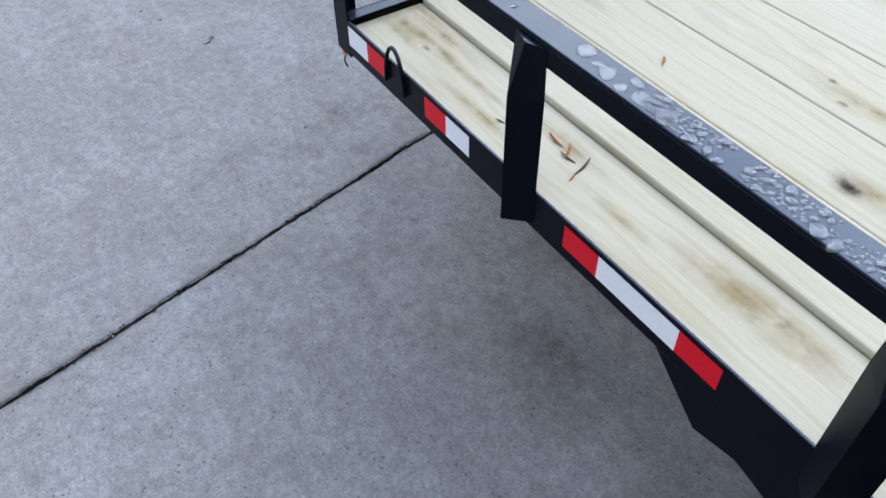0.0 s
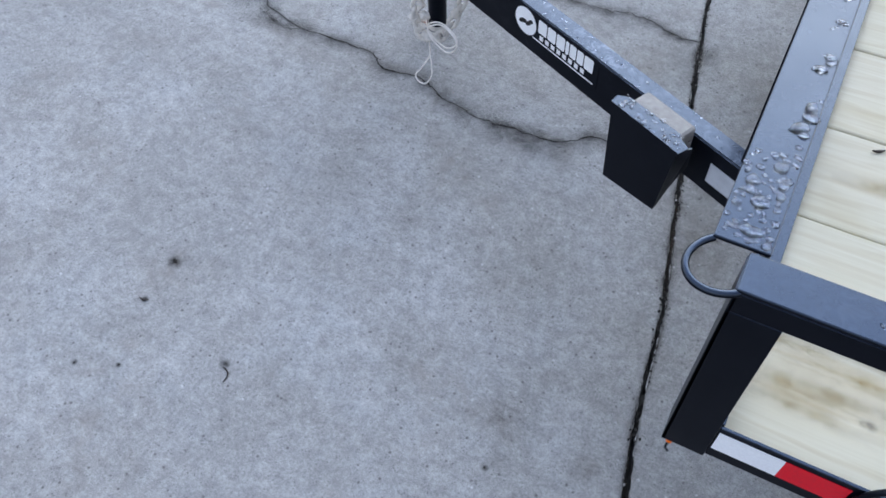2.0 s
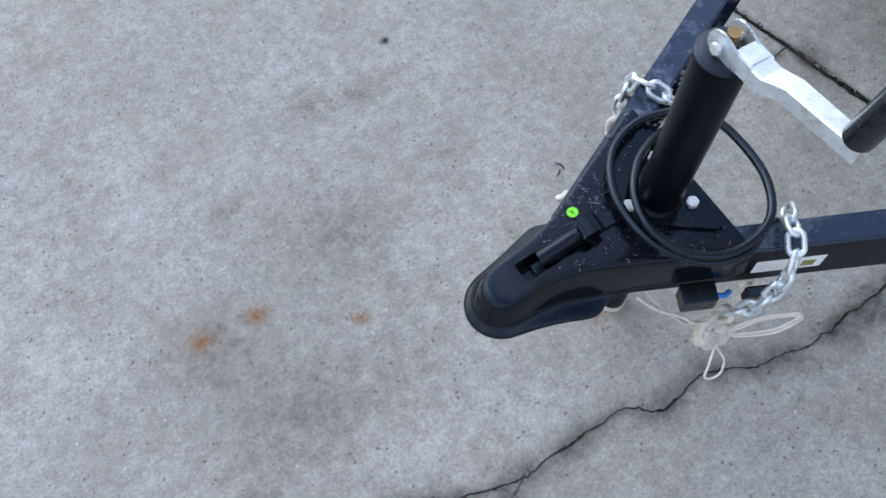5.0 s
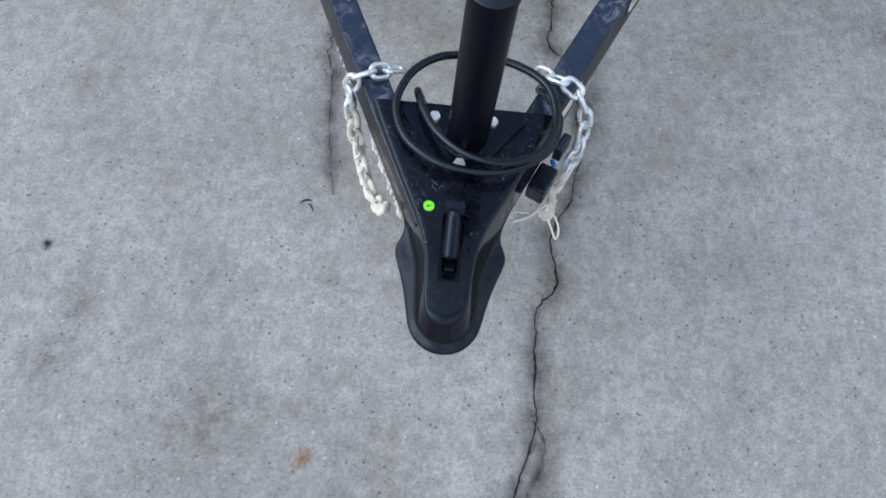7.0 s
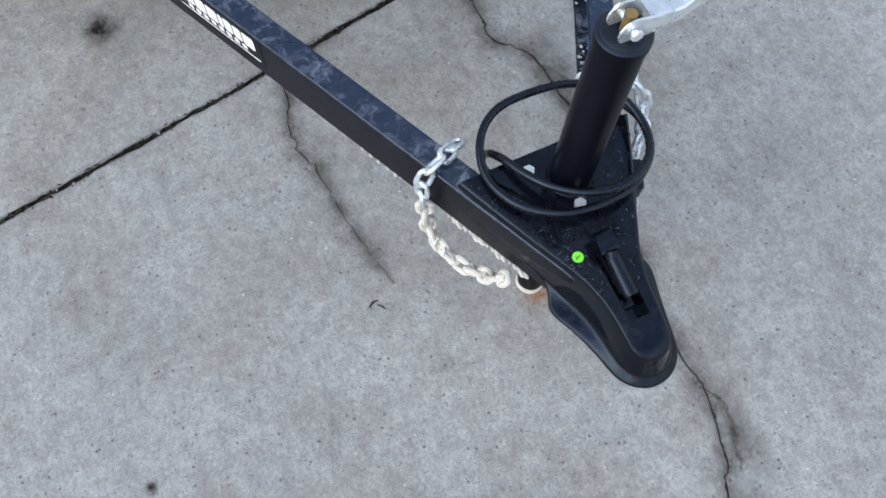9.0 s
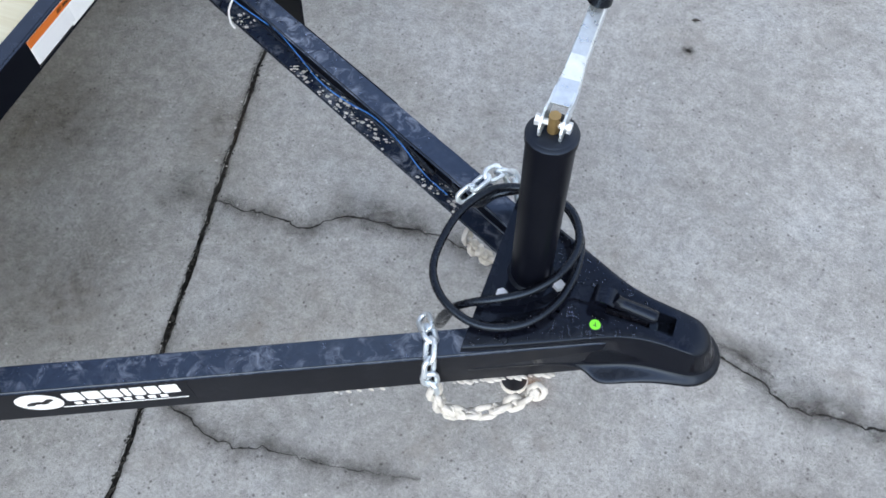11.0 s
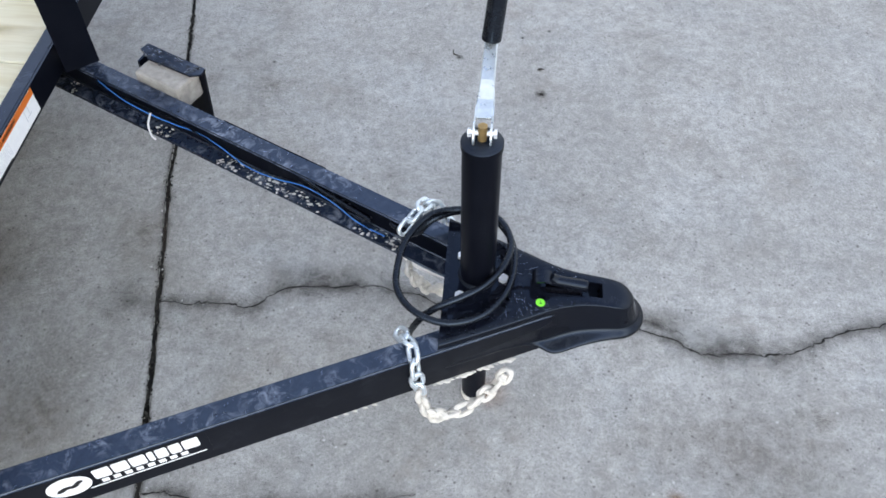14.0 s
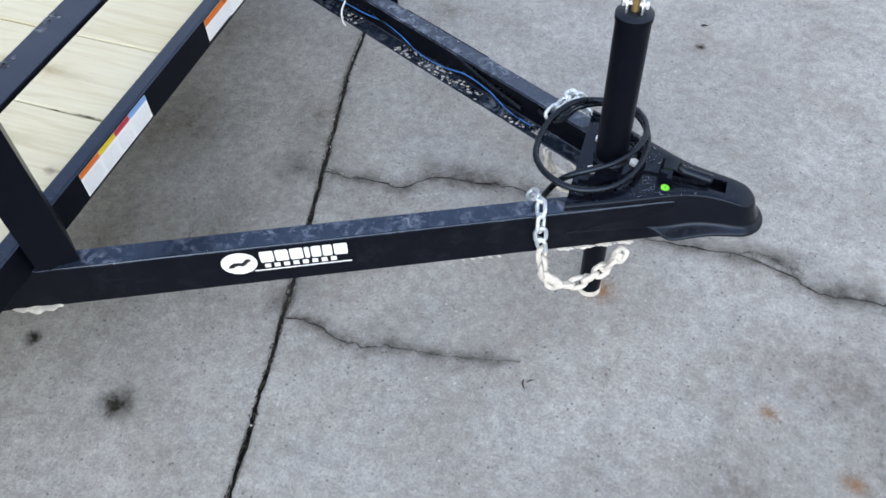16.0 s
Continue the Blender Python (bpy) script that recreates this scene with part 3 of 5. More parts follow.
sticker("warning_sticker", "white warning sticker with an orange heading band", front_member,
        plate_matrix((FX, 0.130, 0.4745), (0, 1, 0), (0, 0, 1)), sw, sh, DECAL,
        [(ORANGE, "orange_band", [(0.0, sh - 0.017, sw, sh)]), (INK, "heading", [(0.090, sh - 0.013, 0.104, sh - 0.004), (0.108, sh - 0.012, 0.17, sh - 0.005)]),
         (PRINT_GREY, "print", text_rows(0.008, 0.12, 0.008, 0.042, 7, 5, 0.3) + [(0.205, 0.014, 0.207, 0.044), (0.222, 0.018, 0.224, 0.046), (0.205, 0.042, 0.224, 0.044), (0.212, 0.02, 0.232, 0.022)]),
         (INK, "edge_mark", [(0.0, 0.0, 0.11, 0.004)])])


def outer_face(s, x, z):
    """A place on the outer face of a tongue channel."""
    p = Vector((x, SIDE + s * (TC - TK * x) + s * 0.0006, z))
    return tuple(p + LEFT if s > 0 else p)


def make_logo(s, x_front, x_rear, z0):
    """A white badge and a row of plain blocks where the maker's mark stands."""
    if s > 0:
        m = plate_matrix(outer_face(s, x_front, z0), Vector((-1, TK, 0)), (0, 0, 1))
    else:
        m = plate_matrix(outer_face(s, x_rear, z0), Vector((1, TK, 0)), (0, 0, 1))
    length = (x_front - x_rear) * math.sqrt(1 + TK * TK)
    bm = bmesh.new()
    flat(bm, -0.012, -0.008, length + 0.012, 0.074, 0, 0.0003)
    base = part("logo_film", bm, PAINT, tongues[0 if s > 0 else 1][0], "maker's sticker: white badge and white blocks on black")
    base.matrix_parent_inverse = (tongues[0 if s > 0 else 1][1]).inverted()
    base.matrix_basis = m
    bm = bmesh.new()
    r = 0.0335
    prism(bm, [(0.034 + r * 1.05 * math.cos(a), 0.034 + r * math.sin(a)) for a in [2 * math.pi * i / 32 for i in range(32)]], 0.0004, 0.0008)
    part("badge", bm, DECAL, base, "white oval badge")
    bm = bmesh.new()
    rng = random.Random(3)
    for k in range(9):
        cx, cy = 0.018 + 0.0042 * k, 0.026 + 0.010 * math.sin(k * 0.9) * 0.4 + 0.0016 * k
        prism(bm, [(cx + rng.uniform(0.004, 0.008) * math.cos(a), cy + rng.uniform(0.003, 0.007) * math.sin(a)) for a in [2 * math.pi * i / 9 for i in range(9)]], 0.0009, 0.0011)
    part("badge_mark", bm, INK, base)
    x0, x1 = 0.076, length
    widths = [1.15, 1.1, 1.1, 0.5, 0.85, 0.85, 1.15]
    unit = (x1 - x0) / sum(widths)
    x = x0
    for wd in widths:
        bm = bmesh.new()
        w = wd * unit - 0.0032
        prism(bm, [(x + 0.002, 0.0295), (x + w - 0.002, 0.0295), (x + w, 0.034), (x + w, 0.060), (x + w - 0.002, 0.0635), (x + 0.002, 0.0635), (x, 0.060), (x, 0.034)], 0.0004, 0.0008)
        part("block", bm, DECAL, base)
        x += wd * unit
    for i in range(8):
        bm = bmesh.new()
        xa = 0.082 + (length - 0.020 - 0.082) * i / 8
        flat(bm, xa, 0.0125, xa + 0.0115, 0.0245, 0.0004, 0.0004)
        part("small_block", bm, DECAL, base)
    bm = bmesh.new()
    flat(bm, 0.060, 0.004, length + 0.002, 0.0072, 0.0004, 0.0004)
    part("underline", bm, DECAL, base)


make_logo(1, 0.673, 0.446, 0.398)
make_logo(-1, 0.573, 0.347, 0.396)
m = plate_matrix(outer_face(1, 0.936, 0.3905), Vector((-1, TK, 0)), (0, 0, 1))
stk = sticker("serial_sticker", "pale printed sticker with an olive square", trailer, m, 0.105, 0.042, DECAL,
              [(OLIVE, "olive_square", [(0.073, 0.008, 0.093, 0.028)]), (PRINT_GREY, "print", text_rows(0.006, 0.068, 0.010, 0.030, 4, 9, 0.3))])
m = plate_matrix(outer_face(1, 0.156, 0.388), Vector((-1, TK, 0)), (0, 0, 1))
sticker("serial_sticker", "silvery printed sticker", trailer, m, 0.130, 0.050, make_plain("silver_film", (0.62, 0.64, 0.68), 0.35, metal=0.3, vary=0.1),
        [(PRINT_GREY, "print", text_rows(0.006, 0.120, 0.006, 0.046, 7, 12, 0.35))])

# ---- stub with a bent plate on the outer face of the tongue ----
bk = thing("side_bracket", "black bent-plate bracket on a short tube, beaded with rain", "bracket", m=TML)
bu = Vector((math.cos(T_ANG), -math.sin(T_ANG), 0))
bw = Vector((math.sin(T_ANG), math.cos(T_ANG), 0))
bo = Vector((0.180, 0.617 - 0.48 * 0.180, 0))
BM4 = Matrix(((bu.x, bw.x, 0, bo.x), (bu.y, bw.y, 0, bo.y), (0, 0, 1, 0), (0, 0, 0, 1)))
bm = bmesh.new()
box(bm, (0.022, 0.0008, 0.425), (0.150, 0.0795, 0.494), 0.008)
part("stub_tube", bm, make_plain("grey_primer", (0.30, 0.278, 0.252), 0.42, vary=0.25, scale=50), bk, "grey-brown primed tube stub", at=BM4)
bm = bmesh.new()
pts = [(-0.002, 0.498), (0.164, 0.498), (0.152, 0.302), (0.014, 0.322)]
vs = prism(bm, pts, 0.080, 0.085)
bmesh.ops.transform(bm, matrix=Matrix(((1, 0, 0, 0), (0, 0, 1, 0), (0, 1, 0, 0), (0, 0, 0, 1))), verts=vs)
part("hanging_plate", bm, PAINT, bk, at=BM4)
bm = bmesh.new()
lo = [bm.verts.new(c) for c in ((-0.002, 0.0797, 0.496), (-0.004, 0.040, 0.484), (-0.001, 0.034, 0.430), (0.008, 0.060, 0.376), (0.0138, 0.0797, 0.324))]
hi = [bm.verts.new(v.co + Vector((0.005, 0, 0))) for v in lo]
bm.faces.new(lo)
bm.faces.new(hi[::-1])
for i in range(5):
    bm.faces.new((lo[i], hi[i], hi[(i + 1) % 5], lo[(i + 1) % 5]))
bmesh.ops.recalc_face_normals(bm, faces=bm.faces[:])
part("wing", bm, PAINT, bk, "folded wing of the plate", at=BM4)
bm = bmesh.new()
vs = prism(bm, [(-0.006, 0.086), (0.166, 0.086), (0.170, 0.066), (0.158, 0.056), (0.150, 0.050), (0.026, 0.046), (0.018, 0.054), (-0.008, 0.062)], 0.4985, 0.5035)
for v in vs:
    v.co.z -= 0.05 * max(0, 0.07 - v.co.y)
part("top_plate", bm, PAINT, bk, "black top plate spotted with rain", at=BM4)

# ---- coupler ----
coupler = thing("coupler", "glossy black pressed-steel ball coupler, wet with rain", "coupler")
C_TOP = 0.4865


def coupler_shell():
    """A pressed shell: flat tapering back, waist, and a rounded ball socket with a lip."""
    bm = bmesh.new()
    # x, half width of the top, top, half width below, bottom, half width of the lip, height of the fold over the lip
    sec = [(0.958, 0.150, C_TOP, 0.1545, 0.412, 0.1555, 0.0), (0.975, 0.143, C_TOP, 0.1490, 0.412, 0.1500, 0.0), (1.060, 0.104, C_TOP, 0.1085, 0.412, 0.1095, 0.0),
           (1.116, 0.077, C_TOP, 0.0830, 0.408, 0.0840, 0.0), (1.146, 0.062, C_TOP, 0.0700, 0.396, 0.0760, 0.003), (1.166, 0.053, C_TOP, 0.0630, 0.393, 0.0890, 0.005),
           (1.184, 0.046, C_TOP, 0.0565, 0.395, 0.0915, 0.006), (1.214, 0.038, C_TOP, 0.0490, 0.404, 0.0800, 0.007), (1.252, 0.0345, 0.4850, 0.0455, 0.412, 0.0680, 0.007),
           (1.289, 0.033, 0.4780, 0.0440, 0.415, 0.0600, 0.007)]

    def half_of(wt, zt, wb, zb, wl, fh):
        return [(0, zt), (wt * 0.6, zt), (wt * 0.965, zt - 0.0002), (wt, zt - 0.0038), (wt * 0.4 + wb * 0.6, zt * 0.5 + (zb + fh) * 0.5), (wb, zb + fh + 0.0065),
                (wb * 0.80 + wl * 0.20, zb + fh * 0.92 + 0.0008), (wl, zb), (wl, zb - 0.0055)]
    rings = []
    for x, wt, zt, wb, zb, wl, fh in sec:
        half = half_of(wt, zt, wb, zb, wl, fh)
        rings.append([bm.verts.new((x, -y, z)) for y, z in half[:0:-1]] + [bm.verts.new((x, y, z)) for y, z in half])
    for a, b in zip(rings, rings[1:]):
        for i in range(len(a) - 1):
            bm.faces.new((a[i], b[i], b[i + 1], a[i + 1]))
    # the ball socket is turned about an upright axis
    cx, wt, zt, wb, zb, wl, fh = sec[-1]
    half = half_of(wt, zt, wb, zb, wl, fh)
    top = rings[-1][8]
    right = rings[-1][:8][::-1]
    left = rings[-1][9:]
    prev = right
    steps = 8
    for k in range(1, steps + 1):
        phi = -math.pi / 2 + math.pi * k / steps
        if k == steps:
            cur = left
        else:
            drop = math.cos(phi)
            cur = [bm.verts.new((cx + y * 1.06 * math.cos(phi), y * math.sin(phi), z - drop * dome)) for (y, z), dome in zip(half[1:], (0.005, 0.014, 0.020, 0.010, 0, 0, 0, 0))]
        bm.faces.new((top, prev[0], cur[0]))
        for i in range(len(cur) - 1):
            bm.faces.new((prev[i], prev[i + 1], cur[i + 1], cur[i]))
        prev = cur
    return bm


shell_bm = coupler_shell()
shell = part("shell", shell_bm, GLOSS, coupler, smooth=60)
sub = shell.modifiers.new("round", "SUBSURF")
sub.levels = sub.render_levels = 2
# the latch slot goes through the top
cut_bm = bmesh.new()
box(cut_bm, (1.150, -0.0165, 0.455), (1.258, 0.0165, 0.52))
cutter = part("cutter", cut_bm, INK)
cutter.matrix_basis = TMS
boo = shell.modifiers.new("slot", "BOOLEAN")
boo.object = cutter
boo.operation = "DIFFERENCE"
bpy.context.view_layer.update()
dg = bpy.context.evaluated_depsgraph_get()
cut_mesh = bpy.data.meshes.new_from_object(shell.evaluated_get(dg))
shell.modifiers.clear()
shell.data = cut_mesh
bpy.data.objects.remove(cutter)
for p in shell.data.polygons:
    p.use_smooth = True
shell.data.set_sharp_from_angle(angle=radians(55))

# latch lever: a half tube with a raised thumb tab
bm = bmesh.new()
cyl(bm, (1.160, 0, C_TOP + 0.019), (1.222, 0, C_TOP + 0.009), 0.0105, 0.0115, 20)
cyl(bm, (1.222, 0, C_TOP + 0.009), (1.226, 0, C_TOP + 0.0085), 0.0118, 0.0105, 20)
part("latch_sleeve", bm, GLOSS, coupler, smooth=40)
bm = bmesh.new()
tube(bm, smooth_line([(1.170, 0, C_TOP + 0.018), (1.163, 0.0, C_TOP + 0.021), (1.156, 0.001, C_TOP + 0.026)]), 0.010, 10)
tab = [(-0.010, 0.000), (-0.006, 0.006), (0.0, 0.009), (0.010, 0.010), (0.020, 0.008), (0.026, 0.004)]
for (a0, h0), (a1, h1) in zip(tab, tab[1:]):
    vs = [bm.verts.new((1.132 + a, w, C_TOP + 0.022 + h - d)) for a, h in ((a0, h0), (a1, h1)) for w in (-0.015, 0.015) for d in (0.0, 0.004)]
    for q in ((0, 2, 6, 4), (1, 5, 7, 3), (0, 4, 5, 1), (2, 3, 7, 6)):
        bm.faces.new([vs[i] for i in q])
bmesh.ops.remove_doubles(bm, verts=bm.verts[:], dist=0.0001)
part("latch_lever", bm, GLOSS, coupler, smooth=40)
bm = bmesh.new()
prism(bm, [(1.073, -0.022), (1.073, 0.022), (1.098, 0.010), (1.140, 0.0085), (1.140, -0.0085), (1.098, -0.010)], C_TOP + 0.0003, C_TOP + 0.006)
part("latch_spring_plate", bm, GLOSS, coupler)
# steel cheeks coloured rubber black, which paints in the shade under the sleeve
bm = bmesh.new()
for sgn in (-1, 1):
    prism(bm, [(1.150, sgn * 0.0095), (1.216, sgn * 0.0095), (1.216, sgn * 0.0125), (1.150, sgn * 0.0125)][::sgn], C_TOP - 0.004, C_TOP + 0.010)
part("latch_cheeks", bm, RUBBER, coupler)
bm = bmesh.new()
box(bm, (1.219, -0.010, 0.447), (1.236, 0.010, 0.4685), 0.003)
part("latch_tongue", bm, RUBBER, coupler)
# green dot
bm = bmesh.new()
cyl(bm, (1.140, -0.040, C_TOP + 0.0002), (1.140, -0.040, C_TOP + 0.0008), 0.0086, seg=28)
dot = part("dot_sticker", bm, GREEN_DOT, coupler, "small bright green dot sticker")
bm = bmesh.new()
tube(bm, [Vector((1.1425, -0.044, C_TOP + 0.0012)), Vector((1.139, -0.036, C_TOP + 0.0012))], 0.0006, 6)
tube(bm, [Vector((1.1375, -0.043, C_TOP + 0.0012)), Vector((1.1415, -0.041, C_TOP + 0.0012))], 0.0006, 6)
part("pen_mark", bm, INK, dot)

# ---- jack ----
JX = 1.030
jack = thing("tongue_jack", "black tube tongue jack with a zinc crank, standing on concrete", "jack")
bm = bmesh.new()
prism(bm, [(0.970, -0.098), (0.970, 0.098), (0.984, 0.098), (1.083, 0.024), (1.083, -0.024), (0.984, -0.098)], C_TOP + 0.0004, C_TOP + 0.0075)
part("flange", bm, GLOSS, jack)
JM = Matrix.Translation((JX, 0, 0.27)) @ pose(0, 0, 0, -2.2, -2.5, 0) @ Matrix.Translation((-JX, 0, -0.27))
bm = bmesh.new()
cyl(bm, (JX, 0, C_TOP + 0.0076), (JX, 0, 0.829), 0.0325, seg=40)
cyl(bm, (JX, 0, C_TOP + 0.0076), (JX, 0, C_TOP + 0.014), 0.038, 0.034, seg=40)
part("outer_tube", bm, SATIN, jack, smooth=40, at=JM)
bm = bmesh.new()
cyl(bm, (JX, 0, 0.8232), (JX, 0, 0.833), 0.0345, 0.0345, seg=40)
cyl(bm, (JX, 0, 0.8330), (JX, 0, 0.8362), 0.0345, 0.0305, seg=40)
cyl(bm, (JX, 0, 0.8361), (JX, 0, 0.8385), 0.0295, 0.026, seg=40)
part("cap", bm, SATIN, jack, smooth=40, at=JM)
bm = bmesh.new()
cyl(bm, (JX, 0, 0.0622), (JX, 0, C_TOP - 0.008), 0.0265, seg=32)
part("inner_tube", bm, PAINT_SCUFFED, jack, smooth=40, at=JM)
bm = bmesh.new()
cyl(bm, (JX, 0, 0.0475), (JX, 0, 0.062), 0.0290, 0.0280, seg=32)
part("foot", bm, WAX, jack, "foot rim smeared with cream wax", smooth=40, at=JM)
for bx, by in ((0.989, 0.046), (0.989, -0.046), (1.069, 0.0)):
    bm = bmesh.new()
    cyl(bm, (bx, by, C_TOP + 0.0078), (bx, by, C_TOP + 0.0150), 0.0098, 0.0094, seg=6)
    part("bolt", bm, BOLT_ZINC, jack, "bright hex bolt")
# crank: screw stub, folding clevis, flat arm and grip
bm = bmesh.new()
cyl(bm, (JX, 0, 0.838), (JX, 0, 0.866), 0.0075, seg=20)
part("screw_stub", bm, BRASS, jack, smooth=40, at=JM)
ARM = Vector((0.03, 1.0, 0.09)).normalized()
side_v = Vector((1, -0.03, 0)).normalized()
up_v = side_v.cross(ARM).normalized()
crank_m = Matrix(((ARM.x, side_v.x, up_v.x, JX), (ARM.y, side_v.y, up_v.y, 0), (ARM.z, side_v.z, up_v.z, 0.851), (0, 0, 0, 1)))
bm = bmesh.new()
for sy in (-1, 1):
    vs = prism(bm, [(0.0195 * math.cos(q), 0.0195 * math.sin(q)) for q in [math.radians(70 + 22 * k) for k in range(11)]] + [(0.030, -0.0125), (0.048, -0.0110), (0.048, 0.0110), (0.026, 0.0120)], 0, 0.003)
    bmesh.ops.transform(bm, matrix=Matrix(((1, 0, 0, 0), (0, 0, 1, sy * 0.0135 - 0.0015), (0, 1, 0, 0), (0, 0, 0, 1))), verts=vs)
box(bm, (0.020, -0.012, 0.0095), (0.045, 0.012, 0.0125), 0.0008)
part("crank_clevis", bm, ZINC, jack, "zinc-plated crank yoke", at=JM @ crank_m)
bm = bmesh.new()
arm_prof = [(0.040, -0.0150, 0.0), (0.062, -0.0145, 0.0), (0.080, -0.0125, 0.008), (0.092, -0.0120, 0.013), (0.188, -0.0105, 0.022)]
rows = []
for x, hw, z in arm_prof:
    hw = abs(hw)
    rows.append([bm.verts.new(c) for c in ((x, -hw, z - 0.011), (x, -hw, z + 0.0085), (x, -hw + 0.002, z + 0.011), (x, hw - 0.002, z + 0.011), (x, hw, z + 0.0085), (x, hw, z - 0.011), (x, hw - 0.003, z - 0.011), (x, hw - 0.003, z + 0.008), (x, -hw + 0.003, z + 0.008), (x, -hw + 0.003, z - 0.011))])
for a, b in zip(rows, rows[1:]):
    for i in range(10):
        j = (i + 1) % 10
        bm.faces.new((a[i], a[j], b[j], b[i]))
bm.faces.new(rows[0])
bm.faces.new(rows[-1][::-1])
arm = part("crank_arm", bm, ZINC, jack, "pressed zinc-plated crank arm", at=JM @ crank_m)
bm = bmesh.new()
cyl(bm, (0, -0.021, 0), (0, 0.021, 0), 0.0042, seg=16)
cyl(bm, (0, -0.0235, 0), (0, -0.0175, 0), 0.0075, seg=6)
cyl(bm, (0, 0.0175, 0), (0, 0.0225, 0), 0.0075, seg=6)
part("crank_bolt", bm, BOLT_ZINC, jack, at=JM @ crank_m)
bm = bmesh.new()
g0 = crank_m @ Vector((0.176, 0, 0.034))
g1 = g0 + Vector((0.012, 0.012, 0.118))
cyl(bm, g0, g1, 0.0165, 0.0158, seg=28)
part("crank_grip", bm, RUBBER, jack, "black rubber grip", smooth=40, at=JM)
bm = bmesh.new()
cyl(bm, g1, g1 + Vector((0.0005, 0.0005, 0.004)), 0.010, seg=20)
part("grip_pin", bm, BOLT_ZINC, jack, smooth=40, at=JM)


# ---- safety chains ----
def link_mesh(name, mat, length=0.046, width=0.0310, r=0.0045):
    bm = bmesh.new()
    a, s = width / 2 - r, length / 2 - width / 2
    pts = []
    for i in range(9):
        t = -math.pi / 2 + math.pi * i / 8
        pts.append(Vector((s + a * math.cos(t), a * math.sin(t), 0)))
    for i in range(9):
        t = math.pi / 2 + math.pi * i / 8
        pts.append(Vector((-s + a * math.cos(t), a * math.sin(t), 0)))
    tube(bm, pts, r, 8, closed=True)
    if mat is WAX:
        for v in bm.verts:
            v.co += v.co.normalized() * 0.0022 * noise.noise(v.co * 260) + Vector((0, 0, 0.0016 * noise.noise(v.co * 190 + Vector((5, 0, 0)))))
    return mesh_of(name, bm, mat, 60)


LINK = link_mesh("chain_link", ZINC)
LINK_WAX = link_mesh("waxed_chain_link", WAX, 0.047, 0.0320, 0.0056)


def chain(label, points, wax_from, seed):
    ob = thing("safety_chain", label, "chain", "safety chains on the tongue")
    line = smooth_line(points, 14)
    rng = random.Random(seed)
    dist, pitch, nxt, k = 0.0, 0.0296, 0.0, 0
    for a, b in zip(line, line[1:]):
        seg = (b - a).length
        while nxt <= dist + seg:
            p = a.lerp(b, (nxt - dist) / seg)
            d = (b - a).normalized()
            q = d.to_track_quat("X", "Z").to_matrix().to_4x4()
            turn = Matrix.Rotation(math.pi / 2 * (k % 2) + math.pi / 4 + rng.uniform(-0.3, 0.3), 4, "X")
            lk = new("link", LINK if k < wax_from else LINK_WAX)
            lk.parent = ob
            lk.matrix_basis = Matrix.Translation(p) @ q @ turn
            if k >= wax_from:
                tagged(lk, "link coated in cream wax")
            nxt += pitch
            k += 1
        dist += seg
    return ob


waxed_chain = chain("zinc safety chain over the tongue, hanging end coated in wax",
      [(0.890, -0.122, 0.470), (0.908, -0.148, 0.487), (0.918, -0.176, 0.485), (0.923, -0.193, 0.458), (0.928, -0.196, 0.420), (0.933, -0.194, 0.380),
       (0.938, -0.192, 0.335), (0.950, -0.187, 0.290), (0.976, -0.176, 0.262), (1.014, -0.160, 0.262), (1.050, -0.142, 0.288), (1.080, -0.126, 0.330), (1.100, -0.118, 0.372)], 6, 1)
chain("zinc safety chain over the tongue, gathered in cream tape below",
      [(0.872, 0.128, 0.470), (0.892, 0.155, 0.486), (0.908, 0.180, 0.484), (0.925, 0.199, 0.458), (0.942, 0.205, 0.424), (0.957, 0.203, 0.392), (0.970, 0.195, 0.358), (0.982, 0.180, 0.320),
       (0.991, 0.166, 0.286), (1.003, 0.172, 0.245), (1.004, 0.176, 0.212), (0.985, 0.182, 0.182), (0.955, 0.183, 0.172), (0.922, 0.170, 0.190), (0.895, 0.152, 0.240), (0.880, 0.140, 0.290), (0.874, 0.132, 0.335)], 9, 2)

# tape-wrapped lumps and thin cable loops that hang by the chain
cable_set = thing("breakaway_cable", "thin cream plastic-coated cable hanging in loops", "cable")
bm = bmesh.new()
big = [(0.955, 0.190, 0.225), (0.915, 0.205, 0.255), (0.875, 0.225, 0.262), (0.850, 0.234, 0.246), (0.856, 0.234, 0.222), (0.885, 0.226, 0.200), (0.925, 0.208, 0.198), (0.952, 0.195, 0.205)]
tube(bm, smooth_line(big, 8, closed=True), 0.0021, 6, closed=True)
big = [(p[0] - 0.002, p[1] + 0.004, p[2] - 0.007 + 0.004 * math.sin(i)) for i, p in enumerate(big)]
tube(bm, smooth_line(big, 8, closed=True), 0.0021, 6, closed=True)
part("big_loop", bm, CORD, cable_set, smooth=60)
bm = bmesh.new()
drop = [(0.965, 0.185, 0.235), (0.958, 0.186, 0.170), (0.958, 0.187, 0.118), (0.976, 0.205, 0.080), (0.989, 0.216, 0.060), (0.976, 0.224, 0.0475), (0.955, 0.224, 0.0475), (0.942, 0.212, 0.068), (0.948, 0.197, 0.095), (0.957, 0.188, 0.120)]
tube(bm, smooth_line(drop, 8), 0.0022, 6)
part("hanging_loop", bm, CORD, cable_set, smooth=60)
